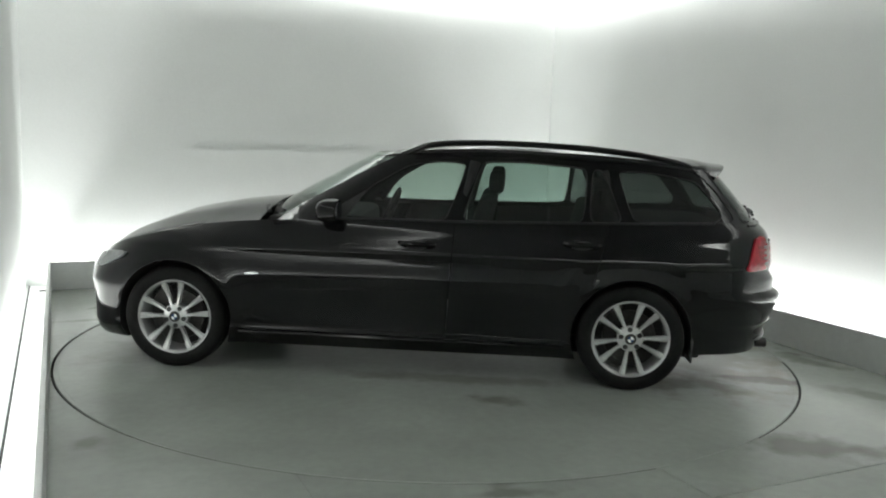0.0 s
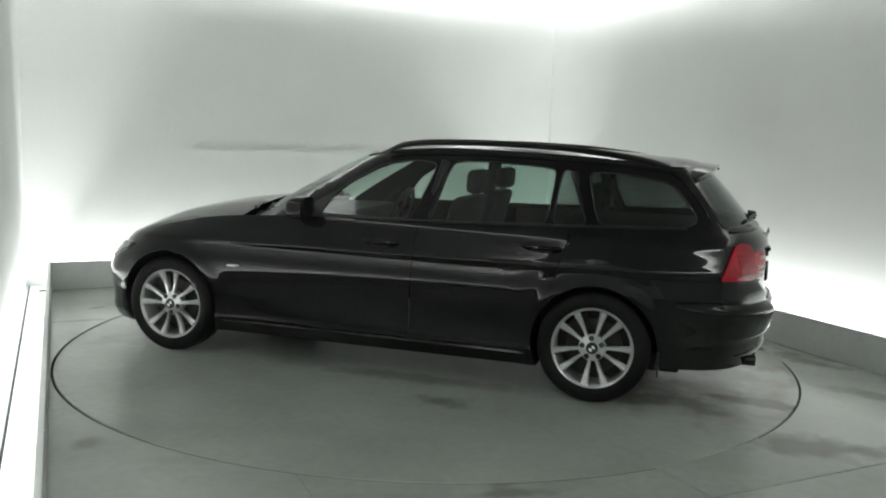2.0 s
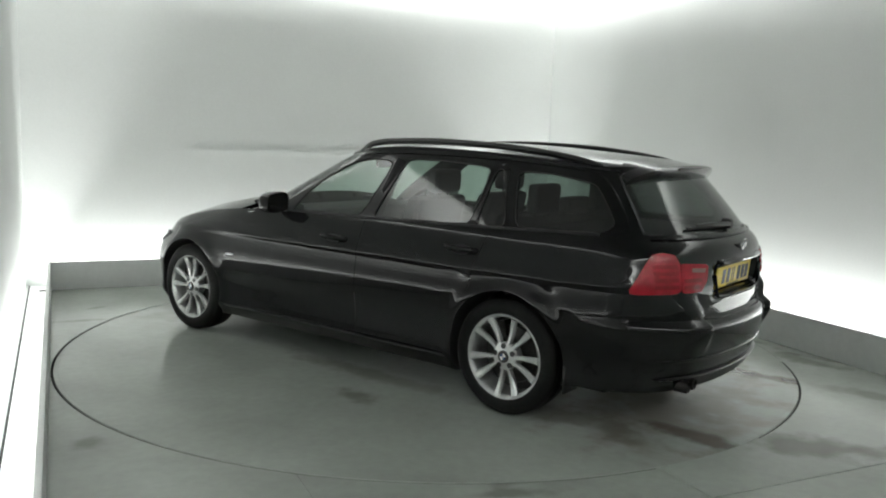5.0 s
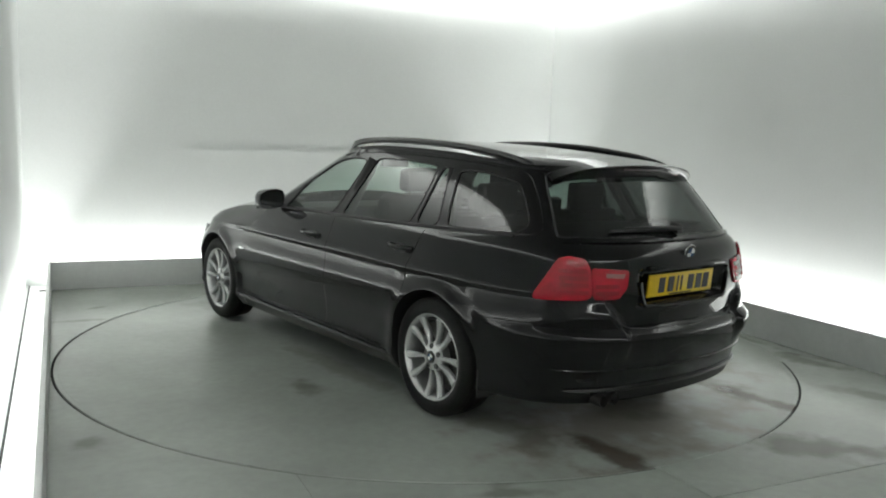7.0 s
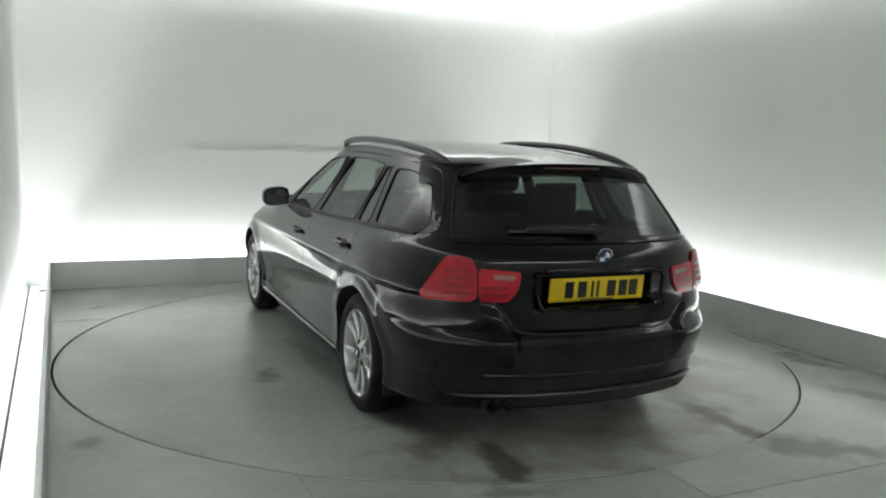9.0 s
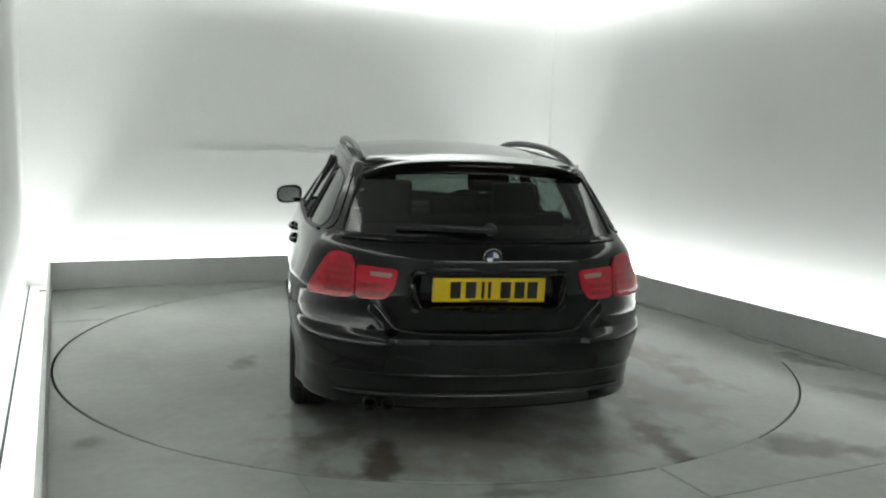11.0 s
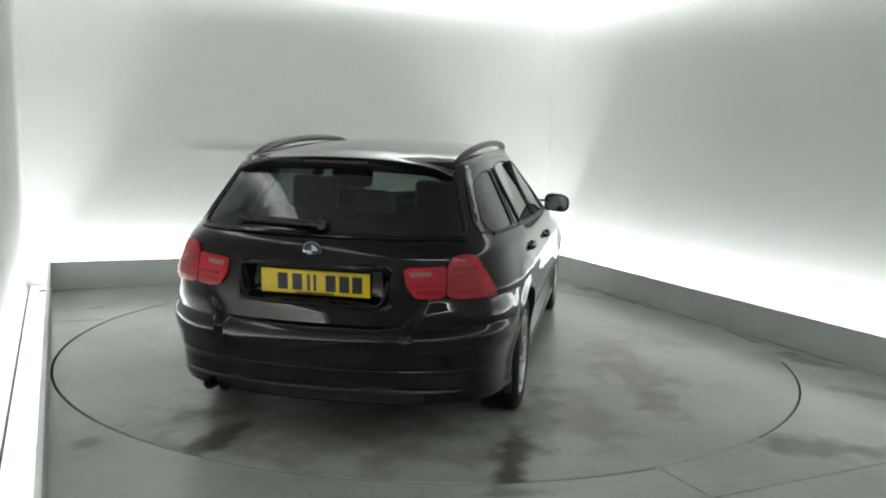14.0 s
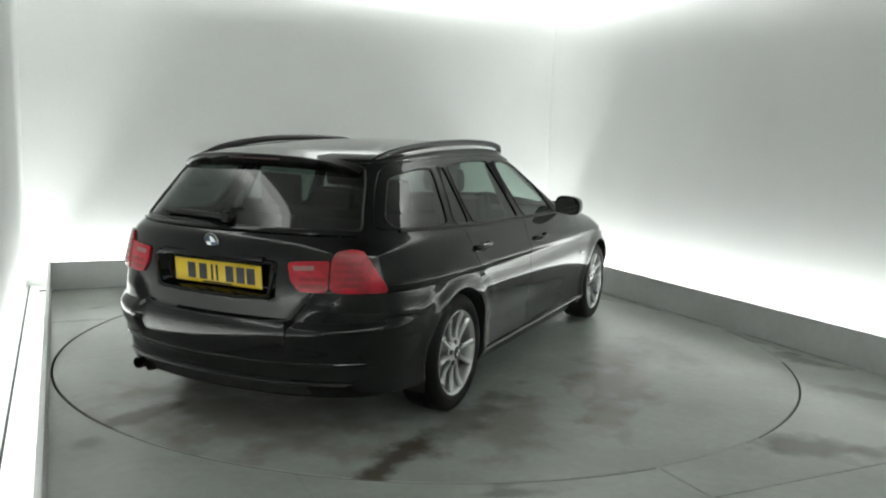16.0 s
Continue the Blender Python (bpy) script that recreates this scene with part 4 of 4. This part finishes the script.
    for a in np.linspace(radians(20), radians(75), 9):
        rows.append([bm.verts.new((r * math.cos(a), y, r * math.sin(a))) for r, y in ((0.10, 0.035), (0.185, 0.035), (0.185, -0.04), (0.10, -0.04))])
    for a, b in zip(rows, rows[1:]):
        for j in range(4):
            bm.faces.new((a[j], a[(j + 1) % 4], b[(j + 1) % 4], b[j]))
    bm.faces.new(rows[0])
    bm.faces.new(rows[-1])
    bmesh.ops.recalc_face_normals(bm, faces=bm.faces)
    part("brake_caliper", bm, STEEL, w, "grey brake caliper", sharp=30)
    part("wheel_backing", lathe(bmesh.new(), [(0.001, -0.03), (0.20, -0.03), (0.20, -0.034), (0.001, -0.034)], 32, "y"), DARKMETAL, w)


def cushion(bm, x0, x1, y0, y1, z0, z1, lean=0.0, r=0.04):
    b = bmesh.ops.create_cube(bm, size=1)
    vs = b["verts"]
    for v in vs:
        v.co = Vector(((x0 + x1) / 2 + v.co.x * (x1 - x0), (y0 + y1) / 2 + v.co.y * (y1 - y0), (z0 + z1) / 2 + v.co.z * (z1 - z0)))
        v.co.x -= lean * (v.co.z - z0)
    es = list({e for v in vs for e in v.link_edges})
    bmesh.ops.bevel(bm, geom=es, offset=r, segments=3, affect="EDGES", profile=0.6)
    return bm


def cabin(car):
    for y in (0.37, -0.37):
        s = new("front_seat")
        s.parent = car
        part("seat_cushion", cushion(bmesh.new(), -0.34, 0.16, y - 0.25, y + 0.25, 0.47, 0.60), CLOTH, s)
        part("seat_back", cushion(bmesh.new(), -0.41, -0.29, y - 0.25, y + 0.25, 0.52, 1.10, 0.28, 0.055), CLOTH, s)
        part("headrest", cushion(bmesh.new(), -0.60, -0.50, y - 0.135, y + 0.135, 1.115, 1.265, 0.05, 0.048), CLOTH, s)
        for d in (-0.06, 0.06):
            part("headrest_post", tube(bmesh.new(), [(-0.52, y + d, 1.02), (-0.545, y + d, 1.13)], 0.007, 6), STEEL, s)
    b = new("rear_bench")
    b.parent = car
    part("bench_cushion", cushion(bmesh.new(), -1.02, -0.55, -0.66, 0.66, 0.47, 0.62), CLOTH, b)
    part("bench_back", cushion(bmesh.new(), -1.16, -1.03, -0.67, 0.67, 0.55, 1.05, 0.25), CLOTH, b)
    for y in (0.36, -0.36, 0.0):
        h = 1.215 if y else 1.13
        part("headrest", cushion(bmesh.new(), -1.31, -1.23, y - 0.13, y + 0.13, 1.025, h, 0.05, 0.03), CLOTH, b)
    part("load_cover", box(bmesh.new(), -2.02, -1.27, -0.64, 0.64, 0.955, 0.97, 0.004), CABIN, car, "dark luggage cover")
    part("dashboard", cushion(bmesh.new(), 0.36, 0.88, -0.70, 0.70, 0.62, 0.945, 0.0, 0.07), CABIN, car, "dark dashboard")
    bm = bmesh.new()
    ring = [(0.185 * math.cos(a), 0.185 * math.sin(a)) for a in np.linspace(0, 2 * math.pi, 29)]
    tube(bm, [(0.0, c, d) for c, d in ring], 0.014, 6)
    for a in (0, 120, 240):
        tube(bm, [(0, 0, 0), (0, 0.18 * math.cos(radians(a + 90)), 0.18 * math.sin(radians(a + 90)))], 0.016, 6)
    w = part("steering_wheel", bm, CABIN, car, "dark three-spoke steering wheel")
    w.location, w.rotation_euler = (0.24, -0.37, 0.90), (0, radians(-22), 0)
    part("inside_mirror", cushion(bmesh.new(), 0.24, 0.27, -0.115, 0.115, 1.235, 1.295, 0, 0.012), TRIM, car, "inside rear-view mirror")
    part("headlining", box(bmesh.new(), -1.70, -0.08, -0.50, 0.50, 1.335, 1.345), CABIN, car, "dark roof lining")
    for y in (0.37, -0.37):
        part("sun_visor", cushion(bmesh.new(), -0.04, 0.10, y * 0.8 - 0.14, y * 0.8 + 0.14, 1.30, 1.32, 0, 0.008), CABIN, car)
    for s in (1, -1):
        part("cabin_pillar", tube(bmesh.new(), [(-0.33, s * 0.765, 0.95), (-0.42, s * 0.62, 1.31)], 0.035, 8), CABIN, car)
        part("rear_pillar", tube(bmesh.new(), [(-1.33, s * 0.745, 0.98), (-1.20, s * 0.62, 1.28)], 0.03, 8), CABIN, car)


def estate_car():
    car = thing("estate_car", "glossy black estate car with silver wheels on a turntable", "car")
    split_doors(arches_cut(lower_body()), car)
    for s in (1, -1):
        cabin_side(car, s)
        mirror(car, s)
        handles(car, s)
        for ax in (AXLE, -AXLE):
            wheel(car, ax, s)
        pts = [Vector((x, s * (wide(0.255) + 0.001), 0.245)) for x in np.linspace(0.98, -1.0, 30)]
        part("sill_strip", tube(bmesh.new(), pts, 0.011, 6), PAINT, car, "black sill edge between the wheels")
    for s in (1, -1):
        part("mud_flap", box(bmesh.new(), -1.745, -1.733, s * 0.79 - 0.07, s * 0.79 + 0.07, 0.185, 0.33, 0.004), TRIM, car, "small black plastic mud flap")
    roof_panel(car)
    windscreen(car)
    tail_panel(car)
    front_lamps(car)
    cabin(car)
    part("underbody", box(bmesh.new(), -1.85, 1.7, -0.60, 0.60, 0.150, 0.26, 0.02), DARKMETAL, car, "dark underbody")
    return car


car = estate_car()


# ======== what moves: the turntable turns with the car on it ========
def heading(t):
    return 175.0881 - 6.491815 * t - 0.06317109 * t ** 2 + 0.00306841 * t ** 3 - 5.41954e-05 * t ** 4


def motions():
    OFFX, OFFY = 0.1092, 0.088
    rows_car, rows_disc = [], []
    for k in range(33):
        t = k / 2
        a = radians(heading(t))
        x, y = math.cos(a) * OFFX - math.sin(a) * OFFY, math.sin(a) * OFFX + math.cos(a) * OFFY
        rows_car.append((t, pose(x, y, 0.0, 0, 0, heading(t))))
        rows_disc.append((t, pose(0, 0, 0, 0, 0, heading(t))))
    walk(car, rows_car)
    walk(table, rows_disc)


motions()
